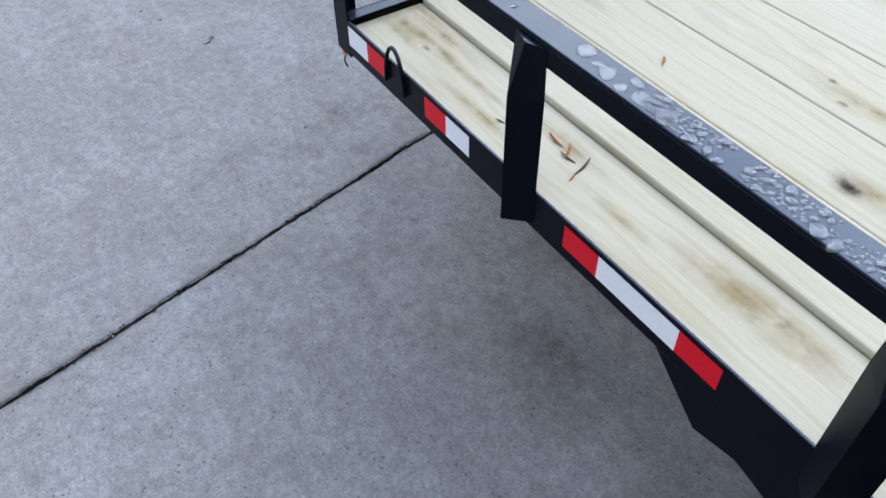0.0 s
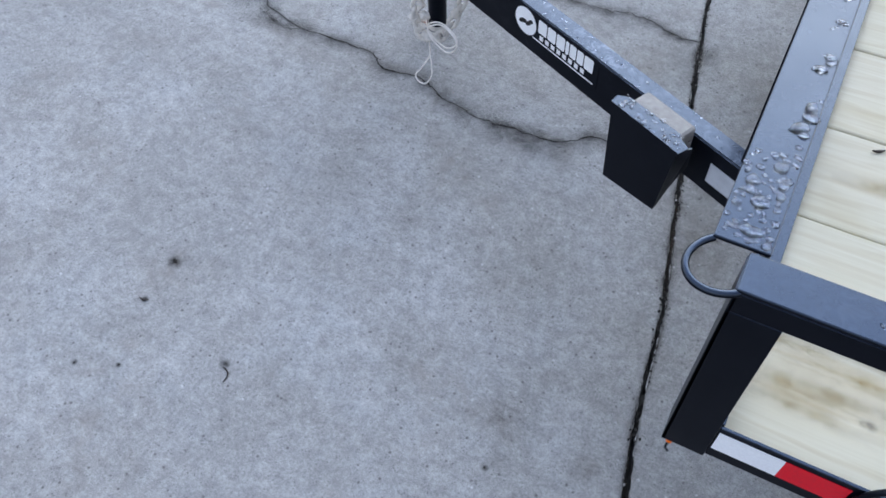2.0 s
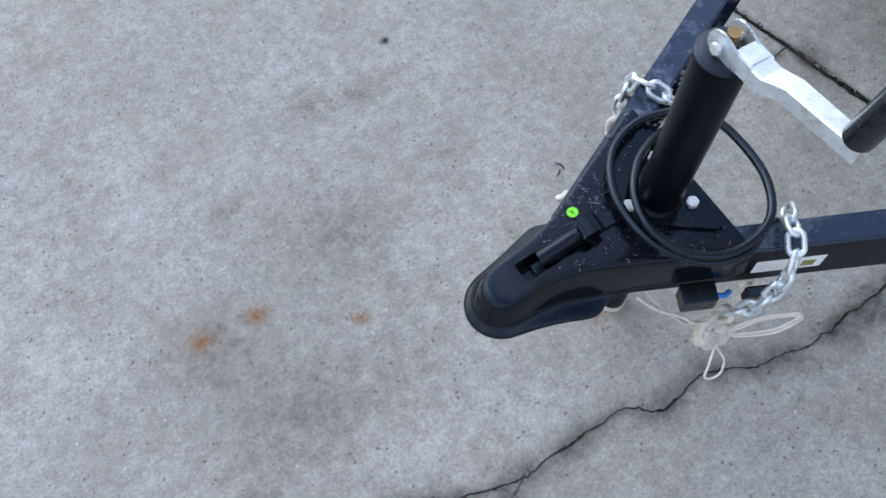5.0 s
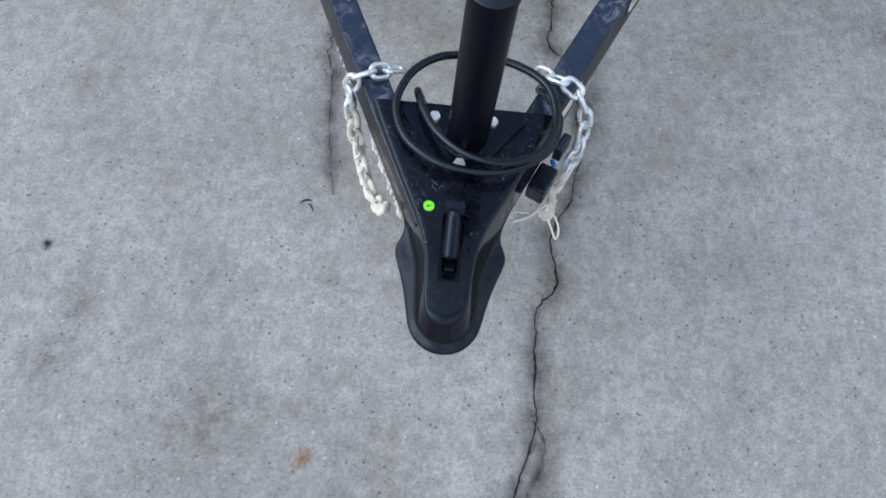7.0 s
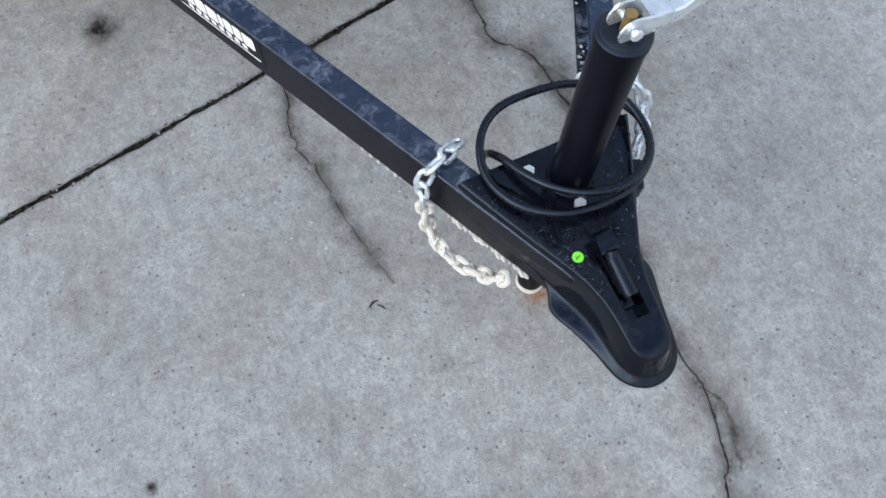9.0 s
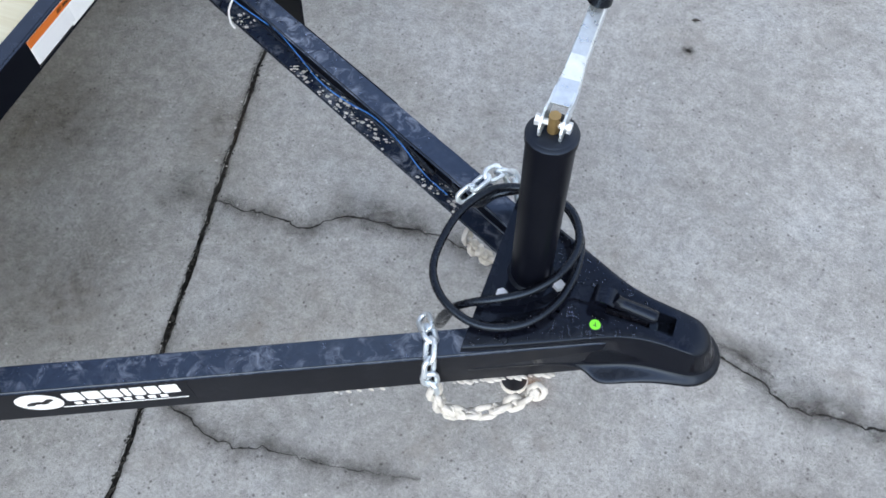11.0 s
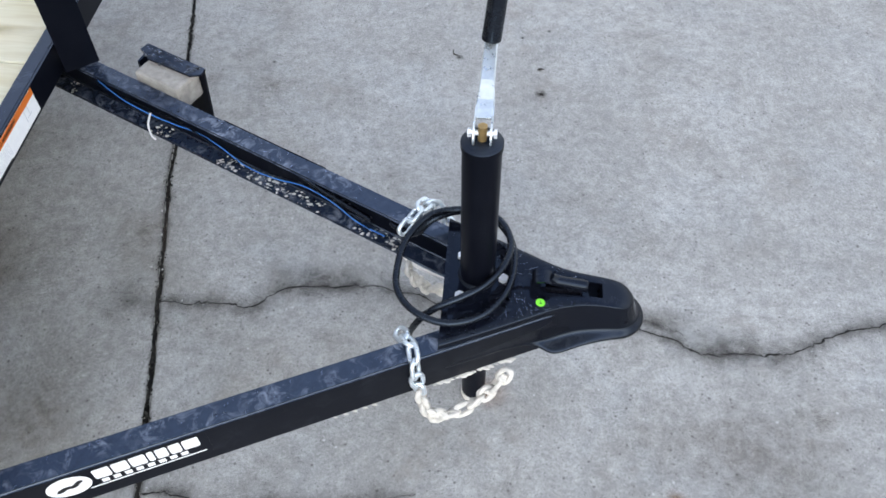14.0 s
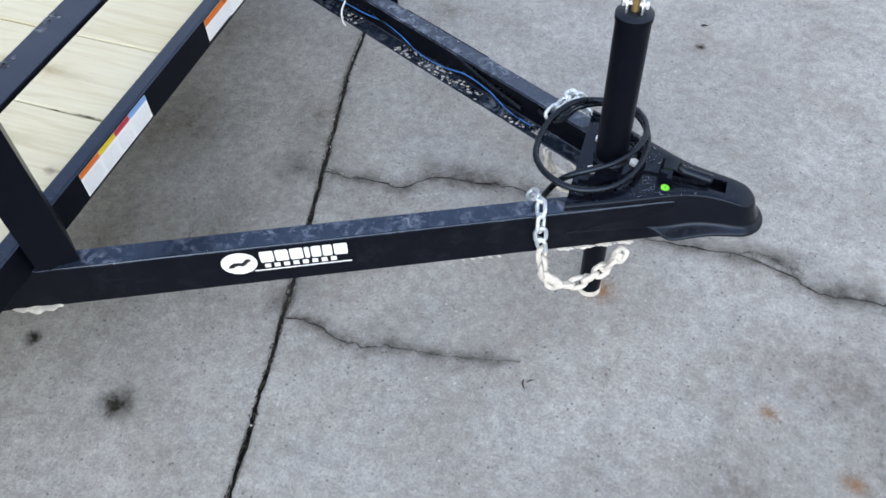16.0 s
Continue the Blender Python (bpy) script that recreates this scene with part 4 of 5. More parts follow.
for c, r in (((1.004, 0.175, 0.216), 0.014), ((0.990, 0.178, 0.195), 0.013), ((0.965, 0.184, 0.178), 0.014), ((0.940, 0.180, 0.180), 0.012), ((0.975, 0.175, 0.235), 0.012), ((0.895, 0.150, 0.250), 0.012), ((0.985, 0.170, 0.262), 0.010)):
    bm = bmesh.new()
    res = bmesh.ops.create_icosphere(bm, subdivisions=3, radius=r)
    for v in res["verts"]:
        k = 1 + 0.45 * noise.noise(v.co * 160 + Vector(c) * 31)
        v.co = Vector(c) + Vector((v.co.x * k * 1.2, v.co.y * k, v.co.z * k))
    part("tape_wad", bm, WAX, cable_set, smooth=60)
for c, r in (((0.940, -0.191, 0.330), 0.009), ((0.951, -0.186, 0.290), 0.011), ((0.974, -0.177, 0.264), 0.011), ((0.996, -0.168, 0.260), 0.010), ((1.036, -0.149, 0.277), 0.010), ((1.064, -0.135, 0.306), 0.009), ((1.086, -0.124, 0.342), 0.009)):
    bm = bmesh.new()
    res = bmesh.ops.create_icosphere(bm, subdivisions=3, radius=r)
    for v in res["verts"]:
        k = 1 + 0.6 * noise.noise(v.co * 170 + Vector(c) * 31)
        v.co = Vector(c) + Vector((v.co.x * k * 1.25, v.co.y * k, v.co.z * k))
    part("wax_lump", bm, WAX, waxed_chain, "lump of cream wax", smooth=60)
# cream cable from the switch under the coupler
bm = bmesh.new()
tube(bm, smooth_line([(1.110, 0.096, 0.392), (1.085, 0.125, 0.362), (1.055, 0.150, 0.345), (1.035, 0.165, 0.318), (1.010, 0.168, 0.298), (0.988, 0.168, 0.282)], 8), 0.003, 7)
tube(bm, smooth_line([(1.095, 0.100, 0.398), (1.072, 0.130, 0.352), (1.045, 0.158, 0.312), (1.015, 0.165, 0.305), (0.990, 0.168, 0.290)], 8), 0.0018, 7)
part("switch_lead", bm, WAX, cable_set, smooth=60)

# breakaway switch
sw_box = thing("breakaway_switch", "small black plastic switch box under the coupler", "switch")
bm = bmesh.new()
SWM = Matrix(((bu.x, bw.x, 0, 1.005), (bu.y, bw.y, 0, 0.617 - 0.48 * 1.005), (0, 0, 1, 0), (0, 0, 0, 1)))
box(bm, (-0.010, 0.0008, 0.358), (0.044, 0.034, 0.402), 0.004)
part("switch_body", bm, RUBBER, sw_box, at=SWM)
bm = bmesh.new()
tube(bm, smooth_line([(-0.010, 0.018, 0.380), (-0.024, 0.020, 0.378), (-0.036, 0.012, 0.370)]), 0.0045, 8)
part("switch_plug", bm, BLUE_WIRE, sw_box, at=SWM, smooth=50)
bm = bmesh.new()
box(bm, (-0.108, 0.0015, 0.322), (-0.066, 0.018, 0.3575), 0.004)
part("chain_lug", bm, PAINT, sw_box, "black lug below the tongue", at=SWM)

# ---- coiled black cable round the jack ----
coil = thing("cable_coil", "coiled black rubber trailer cable looped round the jack", "cable")
CZ = C_TOP + 0.018
loop_1 = [(0.898, 0.020, -0.293), (0.898, -0.030, -0.243), (0.9015, -0.068, -0.173), (0.913, -0.086, -0.097), (0.938, -0.090, -0.034), (0.968, -0.084, -0.004), (1.005, -0.070, 0.010), (1.045, -0.042, 0.014), (1.080, 0.008, 0.016), (1.090, 0.066, 0.016),
          (1.062, 0.122, 0.014), (1.003, 0.145, 0.012), (0.935, 0.130, 0.008), (0.893, 0.075, 0.0)]
loop_2 = [(0.880, 0.006, -0.006), (0.888, -0.056, -0.006), (0.925, -0.104, -0.005), (0.985, -0.124, -0.005), (1.046, -0.100, -0.006), (1.086, -0.042, -0.006), (1.099, 0.024, -0.004),
          (1.090, 0.084, 0.0), (1.052, 0.134, 0.0), (0.992, 0.152, -0.002), (0.938, 0.132, -0.010), (0.912, 0.121, -0.038), (0.888, 0.130, -0.060), (0.850, 0.160, -0.068)]
pts = [Vector((x - 0.012, y if y > 0 else y * 0.88, CZ + z + 0.011 * min(1.0, max(0.0, (x - 1.0) / 0.08)))) for x, y, z in loop_1 + loop_2]
bm = bmesh.new()
tube(bm, smooth_line(pts, 7), 0.0068, 10)
part("cable", bm, RUBBER, coil, smooth=60)

# ---- wiring along the inside of the channel ----
wires = thing("wiring_run", "blue wire and black sheath lying in the tongue channel", "wiring", m=TML)
tu = Vector((math.cos(T_ANG), -math.sin(T_ANG), 0))
ti = Vector((-math.sin(T_ANG), -math.cos(T_ANG), 0))


def in_channel(d, depth, z):
    return Vector((-0.10, TC + TK * 0.10, 0)) + tu * d + ti * depth + Vector((0, 0, z))


rng = random.Random(8)
line = [in_channel(0.22 + 0.074 * i, 0.022 + 0.008 * math.sin(i * 1.3), T_BOT + 0.052 - 0.0028 * i + 0.008 * math.sin(i * 1.7) + (0.02 if i == 0 else 0)) for i in range(12)]
bm = bmesh.new()
tube(bm, smooth_line(line, 6), 0.0014, 6)
part("blue_wire", bm, BLUE_WIRE, wires, "blue wire", smooth=60)
line = [in_channel(0.215 + 0.074 * i, 0.020 + 0.010 * math.sin(i * 1.1 + 2), T_BOT + 0.058 - 0.0034 * i + 0.008 * math.sin(i * 1.4 + 2)) for i in range(12)]
bm = bmesh.new()
tube(bm, smooth_line(line, 6), 0.0016, 6)
part("dark_wire", bm, RUBBER, wires, "thin black wire", smooth=60)
bm = bmesh.new()
tube(bm, smooth_line([in_channel(0.60, 0.012, T_TOP - 0.014), in_channel(0.75, 0.016, T_TOP - 0.026), in_channel(0.86, 0.02, T_TOP - 0.05), in_channel(1.0, 0.03, T_TOP - 0.06)], 8), 0.006, 8)
part("black_sheath", bm, RUBBER, wires, smooth=60)
bm = bmesh.new()
tube(bm, smooth_line([in_channel(0.378, 0.024, T_BOT + 0.048), in_channel(0.384, 0.045, T_BOT + 0.03), in_channel(0.392, 0.052, T_BOT + 0.005), in_channel(0.396, 0.048, T_BOT - 0.010)], 8), 0.0026, 6)
part("cable_tie", bm, TIE, wires, "white nylon cable tie", smooth=60)
bm = bmesh.new()
box(bm, (0.985, 0.055, T_TOP - 0.03), (1.005, 0.075, T_TOP - 0.014), 0.002)
part("cable_clip", bm, ZINC, wires)

# ---- wheels and fenders, which carry the bed ----
for s in (1, -1):
    for x in (-2.05,):
        wz = 0.30
        bm = bmesh.new()
        prof = [(0.19, -0.10), (0.27, -0.105), (0.312, -0.085), (0.322, -0.04), (0.322, 0.04), (0.312, 0.085), (0.27, 0.105), (0.19, 0.10)]
        rings = []
        for k in range(40):
            a = 2 * math.pi * k / 40
            rings.append([bm.verts.new((r * math.cos(a), w, r * math.sin(a))) for r, w in prof])
        for k in range(40):
            a, b = rings[k], rings[(k + 1) % 40]
            for i in range(len(prof)):
                j = (i + 1) % len(prof)
                bm.faces.new((a[i], a[j], b[j], b[i]))
        wheel_m = Matrix.Translation((x, s * (HALF + 0.16), 0.322 - 0.045 * 2.05))
        wheel = part("wheel", bm, TYRE, trailer, "black trailer tyre", smooth=40, at=wheel_m)
        bm = bmesh.new()
        cyl(bm, (0, -0.06, 0), (0, 0.06, 0), 0.186, seg=36)
        cyl(bm, (0, -0.09, 0), (0, 0.09, 0), 0.05, seg=24)
        part("rim", bm, ZINC, wheel, smooth=40)
        bm = bmesh.new()
        tube_pts = []
        for k in range(13):
            a = math.pi * (0.02 + 0.96 * k / 12)
            tube_pts.append((x + 0.42 * math.cos(a), 0.26 + 0.40 * math.sin(a)))
        lo = [bm.verts.new((px, s * (HALF + 0.003), pz)) for px, pz in tube_pts]
        hi = [bm.verts.new((px, s * (HALF + 0.27), pz)) for px, pz in tube_pts]
        for i in range(12):
            bm.faces.new((lo[i], lo[i + 1], hi[i + 1], hi[i]))
        fender = part("fender", bm, PAINT, trailer, smooth=60)
        so = fender.modifiers.new("gauge", "SOLIDIFY")
        so.thickness = 0.003
bm = bmesh.new()
cyl(bm, (-2.05, -HALF - 0.1, 0.23), (-2.05, HALF + 0.1, 0.23), 0.03, seg=20)
for s in (1, -1):
    box(bm, (-2.12, s * 0.9 - 0.03, 0.25), (-1.98, s * 0.9 + 0.03, 0.4465))
part("axle", bm, PAINT, trailer)


# ---- cracks and stains in the slab ----
def stain_material(name, color, strength, scale):
    """A thin film of one colour that fades out to its edge; the edge is broken by noise."""
    m, nt, b = material(name)
    uv = nt.nodes.new("ShaderNodeTexCoord").outputs["UV"]
    sep = nt.nodes.new("ShaderNodeSeparateXYZ")
    nt.links.new(uv, sep.inputs[0])
    v = coords(nt, world_space=True)
    n1 = ramp(nt, noise_of(nt, v, scale, 5, 0.68), (0.30, 0.12), (0.68, 1.0))
    soft = ramp(nt, sep.outputs[0], (0.0, 0.0), (0.25, 0.07), (0.6, 0.4), (1.0, 1.0))
    fac = blend(nt, 1.0, n1, soft, "MULTIPLY")
    out = nt.nodes.new("ShaderNodeMath")
    out.operation = "MULTIPLY"
    nt.links.new(fac, out.inputs[0])
    out.inputs[1].default_value = strength
    nt.links.new(out.outputs[0], b.inputs["Alpha"])
    b.inputs["Base Color"].default_value = (*color, 1)
    b.inputs["Roughness"].default_value = 0.85
    b.inputs["Specular IOR Level"].default_value = 0.2
    return m


DAMP = stain_material("damp_dirt", (0.095, 0.086, 0.078), 0.72, 14.0)
OIL = stain_material("oil_spot", (0.028, 0.024, 0.020), 1.9, 40.0)
RUST = stain_material("rust_stain", (0.38, 0.16, 0.04), 0.8, 45.0)
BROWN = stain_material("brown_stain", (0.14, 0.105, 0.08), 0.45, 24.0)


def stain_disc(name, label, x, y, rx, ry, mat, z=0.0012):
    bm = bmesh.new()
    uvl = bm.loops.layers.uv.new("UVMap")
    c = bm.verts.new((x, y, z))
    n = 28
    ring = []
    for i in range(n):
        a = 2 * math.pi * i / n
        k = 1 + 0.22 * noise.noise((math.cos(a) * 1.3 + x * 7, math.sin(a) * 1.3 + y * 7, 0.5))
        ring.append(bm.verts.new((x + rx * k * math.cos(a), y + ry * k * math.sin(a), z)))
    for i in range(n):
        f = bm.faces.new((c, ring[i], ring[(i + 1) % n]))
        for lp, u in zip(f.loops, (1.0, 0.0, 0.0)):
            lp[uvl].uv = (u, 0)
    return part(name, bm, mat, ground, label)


def ragged(points, seed, step=0.007, amp=0.007):
    """A jagged line through the points."""
    line = smooth_line([(x, y, 0) for x, y in points], 40)
    out, acc = [line[0]], 0.0
    for a, b in zip(line, line[1:]):
        acc += (b - a).length
        if acc >= step:
            acc = 0.0
            out.append(b)
    res = []
    for i, p in enumerate(out):
        d = (out[min(i + 1, len(out) - 1)] - out[max(i - 1, 0)]).normalized()
        nrm = Vector((-d.y, d.x, 0))
        k = amp * (noise.noise((i * 0.16, seed, 0)) + 0.7 * noise.noise((i * 0.42, seed + 5, 0)) + 0.85 * noise.noise((i * 1.1, seed + 8, 0)))
        res.append(p + nrm * k)
    return res


def crack(points, width, halo, seed, label, fade=False):
    line = ragged(points, seed)
    n = len(line)
    bm = bmesh.new()
    lo, hi = [], []
    for i, p in enumerate(line):
        d = (line[min(i + 1, n - 1)] - line[max(i - 1, 0)]).normalized()
        nrm = Vector((-d.y, d.x, 0))
        w = width * (0.35 + 1.5 * abs(noise.noise((i * 0.43, seed + 9, 0)))) * (1 - 0.9 * i / n if fade else 1)
        lo.append(bm.verts.new(p - nrm * w + Vector((0, 0, 0.0022))))
        hi.append(bm.verts.new(p + nrm * w + Vector((0, 0, 0.0022))))
    for i in range(n - 1):
        bm.faces.new((lo[i], lo[i + 1], hi[i + 1], hi[i]))
    part("crack", bm, CRACK, ground, label)
    bm = bmesh.new()
    uvl = bm.loops.layers.uv.new("UVMap")
    rows = []
    for i in range(0, n, 2):
        p = line[i]
        d = (line[min(i + 2, n - 1)] - line[max(i - 2, 0)]).normalized()
        nrm = Vector((-d.y, d.x, 0))
        ends = min(1.0, i / 8, (n - 1 - i) / 8 + (0.05 if fade else 0.3))
        h1 = halo * (0.6 + 0.8 * abs(noise.noise((i * 0.11, seed + 2, 0)))) * max(0.15, ends)
        h2 = halo * (0.6 + 0.8 * abs(noise.noise((i * 0.13, seed + 4, 0)))) * max(0.15, ends)
        rows.append([(bm.verts.new(p + nrm * k + Vector((0, 0, 0.0011))), u) for k, u in ((-h1, 0.0), (-h1 * 0.35, 0.6), (0, 1.0), (h2 * 0.35, 0.6), (h2, 0.0))])
    for a, b in zip(rows, rows[1:]):
        for i in range(4):
            f = bm.faces.new((a[i][0], a[i + 1][0], b[i + 1][0], b[i][0]))
            for lp, u in zip(f.loops, (a[i][1], a[i + 1][1], b[i + 1][1], b[i][1])):
                lp[uvl].uv = (u, 0)
    part("crack_stain", bm, DAMP, ground)


crack([(0.212, 0.203), (0.30, 0.204), (0.39, 0.210), (0.45, 0.204), (0.53, 0.266), (0.63, 0.277), (0.75, 0.287), (0.815, 0.272), (0.875, 0.268), (0.90, 0.250),
       (0.975, 0.228), (1.06, 0.246), (1.09, 0.228), (1.145, 0.203), (1.25, 0.207), (1.37, 0.212), (1.42, 0.200)], 0.0027, 0.085, 1.0, "dark ragged crack across the slab")
crack([(1.42, 0.200), (1.49, 0.178), (1.565, 0.143), (1.66, 0.151), (1.76, 0.156), (1.83, 0.190), (1.92, 0.232), (2.03, 0.257), (2.13, 0.280), (2.35, 0.30), (2.6, 0.27), (3.0, 0.31)],
      0.0028, 0.085, 2.0, "dark ragged crack across the slab")
crack([(1.36, 0.215), (1.41, 0.235), (1.47, 0.215), (1.53, 0.190)], 0.0010, 0.03, 3.0, "fine side crack", fade=True)
crack([(0.320, -0.284), (0.40, -0.279), (0.46, -0.305), (0.535, -0.306), (0.64, -0.286), (0.74, -0.278), (0.81, -0.262), (0.91, -0.245)], 0.0024, 0.075, 4.0,
      "short dark crack fading out in the slab", fade=True)

# dirt gathered along the joint
bm = bmesh.new()
uvl = bm.loops.layers.uv.new("UVMap")
rows = []
for i in range(361):
    y = -2.4 + 0.015 * i
    xc = joint_x(y)
    h1 = 0.014 + 0.03 * abs(noise.noise((y * 2.3, 4.0, 0))) + 0.014 * noise.noise((y * 17, 4.0, 0))
    h2 = 0.014 + 0.03 * abs(noise.noise((y * 2.7, 9.0, 0))) + 0.014 * noise.noise((y * 19, 9.0, 0))
    rows.append([(bm.verts.new((xc + k, y, 0.0011)), u) for k, u in ((-h1, 0.0), (-h1 * 0.5, 0.45), (-0.0050, 1.0))] +
                [(bm.verts.new((xc + k, y, 0.0011)), u) for k, u in ((0.0050, 1.0), (h2 * 0.5, 0.45), (h2, 0.0))])
for a, b in zip(rows, rows[1:]):
    for i in (0, 1, 3, 4):
        f = bm.faces.new((a[i][0], a[i + 1][0], b[i + 1][0], b[i][0]))
        for lp, u in zip(f.loops, (a[i][1], a[i + 1][1], b[i + 1][1], b[i][1])):
            lp[uvl].uv = (u, 0)
part("joint_stain", bm, stain_material("joint_dirt", (0.050, 0.043, 0.036), 1.15, 34.0), ground)

for x, y, r in ((0.037, -0.614, 0.055), (1.088, -0.809, 0.016), (1.172, 1.034, 0.020), (0.912, 1.193, 0.014), (1.168, 1.146, 0.010), (1.20, 1.341, 0.009),
                (1.111, 1.302, 0.008), (2.077, -0.034, 0.014), (0.317, 1.135, 0.010), (-0.265, -0.514, 0.03)):
    stain_disc("oil_spot", "small dark oil spot", x, y, r * 1.25, r * 1.1, OIL)
for x, y, rx, ry in ((1.467, -0.218, 0.034, 0.03), (1.764, -0.340, 0.06, 0.045), (1.642, -0.334, 0.05, 0.04), (1.05, 0.01, 0.07, 0.06)):
    stain_disc("rust_stain", "faint orange rust stain", x, y, rx, ry, RUST, 0.0009)
# soft brown darkening; the widest patches lie below the bed and before the coupler
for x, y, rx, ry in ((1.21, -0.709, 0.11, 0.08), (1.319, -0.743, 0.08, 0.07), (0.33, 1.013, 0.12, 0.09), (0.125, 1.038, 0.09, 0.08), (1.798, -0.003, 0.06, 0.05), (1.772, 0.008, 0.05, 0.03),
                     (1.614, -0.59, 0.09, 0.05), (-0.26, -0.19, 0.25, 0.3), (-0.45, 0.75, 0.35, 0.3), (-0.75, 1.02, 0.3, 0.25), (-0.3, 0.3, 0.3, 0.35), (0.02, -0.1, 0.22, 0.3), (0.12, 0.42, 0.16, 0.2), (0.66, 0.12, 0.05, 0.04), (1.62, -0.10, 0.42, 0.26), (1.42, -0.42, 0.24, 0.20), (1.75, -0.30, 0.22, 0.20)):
    stain_disc("brown_stain", "soft brown patch on the slab", x, y, rx, ry, BROWN, 0.0007)

# loose bits on the slab
rng = random.Random(21)


def twig(name, label, category, p, length, ang, r, mat, bend=0.15, z=0.0):
    d = Vector((math.cos(ang), math.sin(ang), 0))
    nrm = Vector((-d.y, d.x, 0))
    pts = [Vector((p[0], p[1], z + r)) + d * (length * (t - 0.5)) + nrm * (bend * length * math.sin(math.pi * t)) for t in (0, 0.25, 0.5, 0.75, 1)]
    bm = bmesh.new()
    tube(bm, smooth_line(pts, 3), lambda t: r * (1 - 0.55 * abs(2 * t - 1)), 6)
    return tagged(part(name, bm, mat, smooth=60), label, category)


twig("twig", "short dark twig lying on the slab", "twig", (0.932, -0.298), 0.024, 1.9, 0.0022, TWIG)
twig("twig", "short dark twig lying on the slab", "twig", (0.945, -0.287), 0.020, 0.6, 0.0018, TWIG)
twig("twig", "curled dark leaf stalk on the slab", "twig", (0.900, 1.215), 0.035, 2.2, 0.0022, TWIG, 0.3)
twig("twig", "short dark twig lying on the slab", "twig", (1.17, 1.146), 0.022, 0.2, 0.0025, TWIG)

bm = bmesh.new()
for i in range(230):
    x, y = rng.uniform(-1.2, 2.4), rng.uniform(-1.3, 2.0)
    if rng.random() < 0.45:
        y = rng.uniform(-1.6, 2.0)
        x = joint_x(y) + rng.gauss(0, 0.035)
    r = rng.uniform(0.0012, 0.0036)
    res = bmesh.ops.create_icosphere(bm, subdivisions=1, radius=r)
    for v in res["verts"]:
        v.co = Vector((x + v.co.x * rng.uniform(0.7, 1.4), y + v.co.y * rng.uniform(0.7, 1.4), r * 0.5 + v.co.z * 0.7))
grit = part("grit", bm, make_plain("pale_grit", (0.36, 0.35, 0.34), 0.85, vary=0.6, scale=25))
tagged(grit, "pale and dark grains of grit scattered on the slab", "grit", kind="stuff")

bm = bmesh.new()
for i in range(1100):
    y = rng.uniform(-2.0, 2.0)
    if noise.noise((y * 3.3, 2.0, 5.0)) < -0.18:
        continue
    x = joint_x(y) + rng.gauss(0, 0.0048)
    r = rng.uniform(0.0008, 0.0030)
    res = bmesh.ops.create_icosphere(bm, subdivisions=1, radius=r)
    sx, sy, ca = rng.uniform(0.6, 1.5), rng.uniform(0.8, 2.2), rng.uniform(-0.6, 0.6)
    for v in res["verts"]:
        px, py = v.co.x * sx, v.co.y * sy
        v.co = Vector((x + px * math.cos(ca) - py * math.sin(ca), y + px * math.sin(ca) + py * math.cos(ca), 0.0002 + v.co.z * 0.35))
debris = part("joint_debris", bm, make_plain("joint_moss", (0.022, 0.020, 0.016), 0.95, vary=0.7, scale=80, bumps=0.6))
tagged(debris, "dark moss and dirt crumbs packed along the joint", "debris", kind="stuff")

# dead needles and bark flakes on the deck
D0 = DECK - 0.010
for x, y, ln, a, r, z, mt in ((-0.602, 0.975, 0.048, -0.1, 0.0030, D0, NEEDLE), (-0.640, 0.978, 0.044, 2.2, 0.0034, D0, NEEDLE), (-0.656, 0.990, 0.040, 0.1, 0.0022, D0, TWIG),
                              (-0.692, 0.985, 0.058, 1.9, 0.0026, D0, TWIG), (-0.706, 1.022, 0.020, 2.0, 0.0026, D0, NEEDLE), (-0.490, 1.03, 0.022, 0.3, 0.0018, D0, TWIG),
                              (-0.531, 0.622, 0.030, 2.3, 0.0034, DECK, NEEDLE)):
    q = TM @ Vector((x, y, z))
    twig("bark_flake", "narrow rusty-brown bark flake on the plank deck" if mt is NEEDLE else "narrow dark bark flake on the plank deck", "bark flake", (q.x, q.y), ln, a, r, mt, 0.06, q.z)
q = TM @ Vector((-0.095, 0.497, DECK))
twig("bark_flake", "small grey bark flake on the plank deck", "bark flake", (q.x, q.y), 0.022, 0.5, 0.003, TWIG, 0.1, q.z)


# ---- rain beads ----
WATER, nt_w, b_w = material("rain_water")
b_w.inputs["Base Color"].default_value = (0.95, 0.97, 1.0, 1)
b_w.inputs["Transmission Weight"].default_value = 1.0
b_w.inputs["Roughness"].default_value = 0.02
b_w.inputs["IOR"].default_value = 1.33
b_w.inputs["Specular IOR Level"].default_value = 0.3


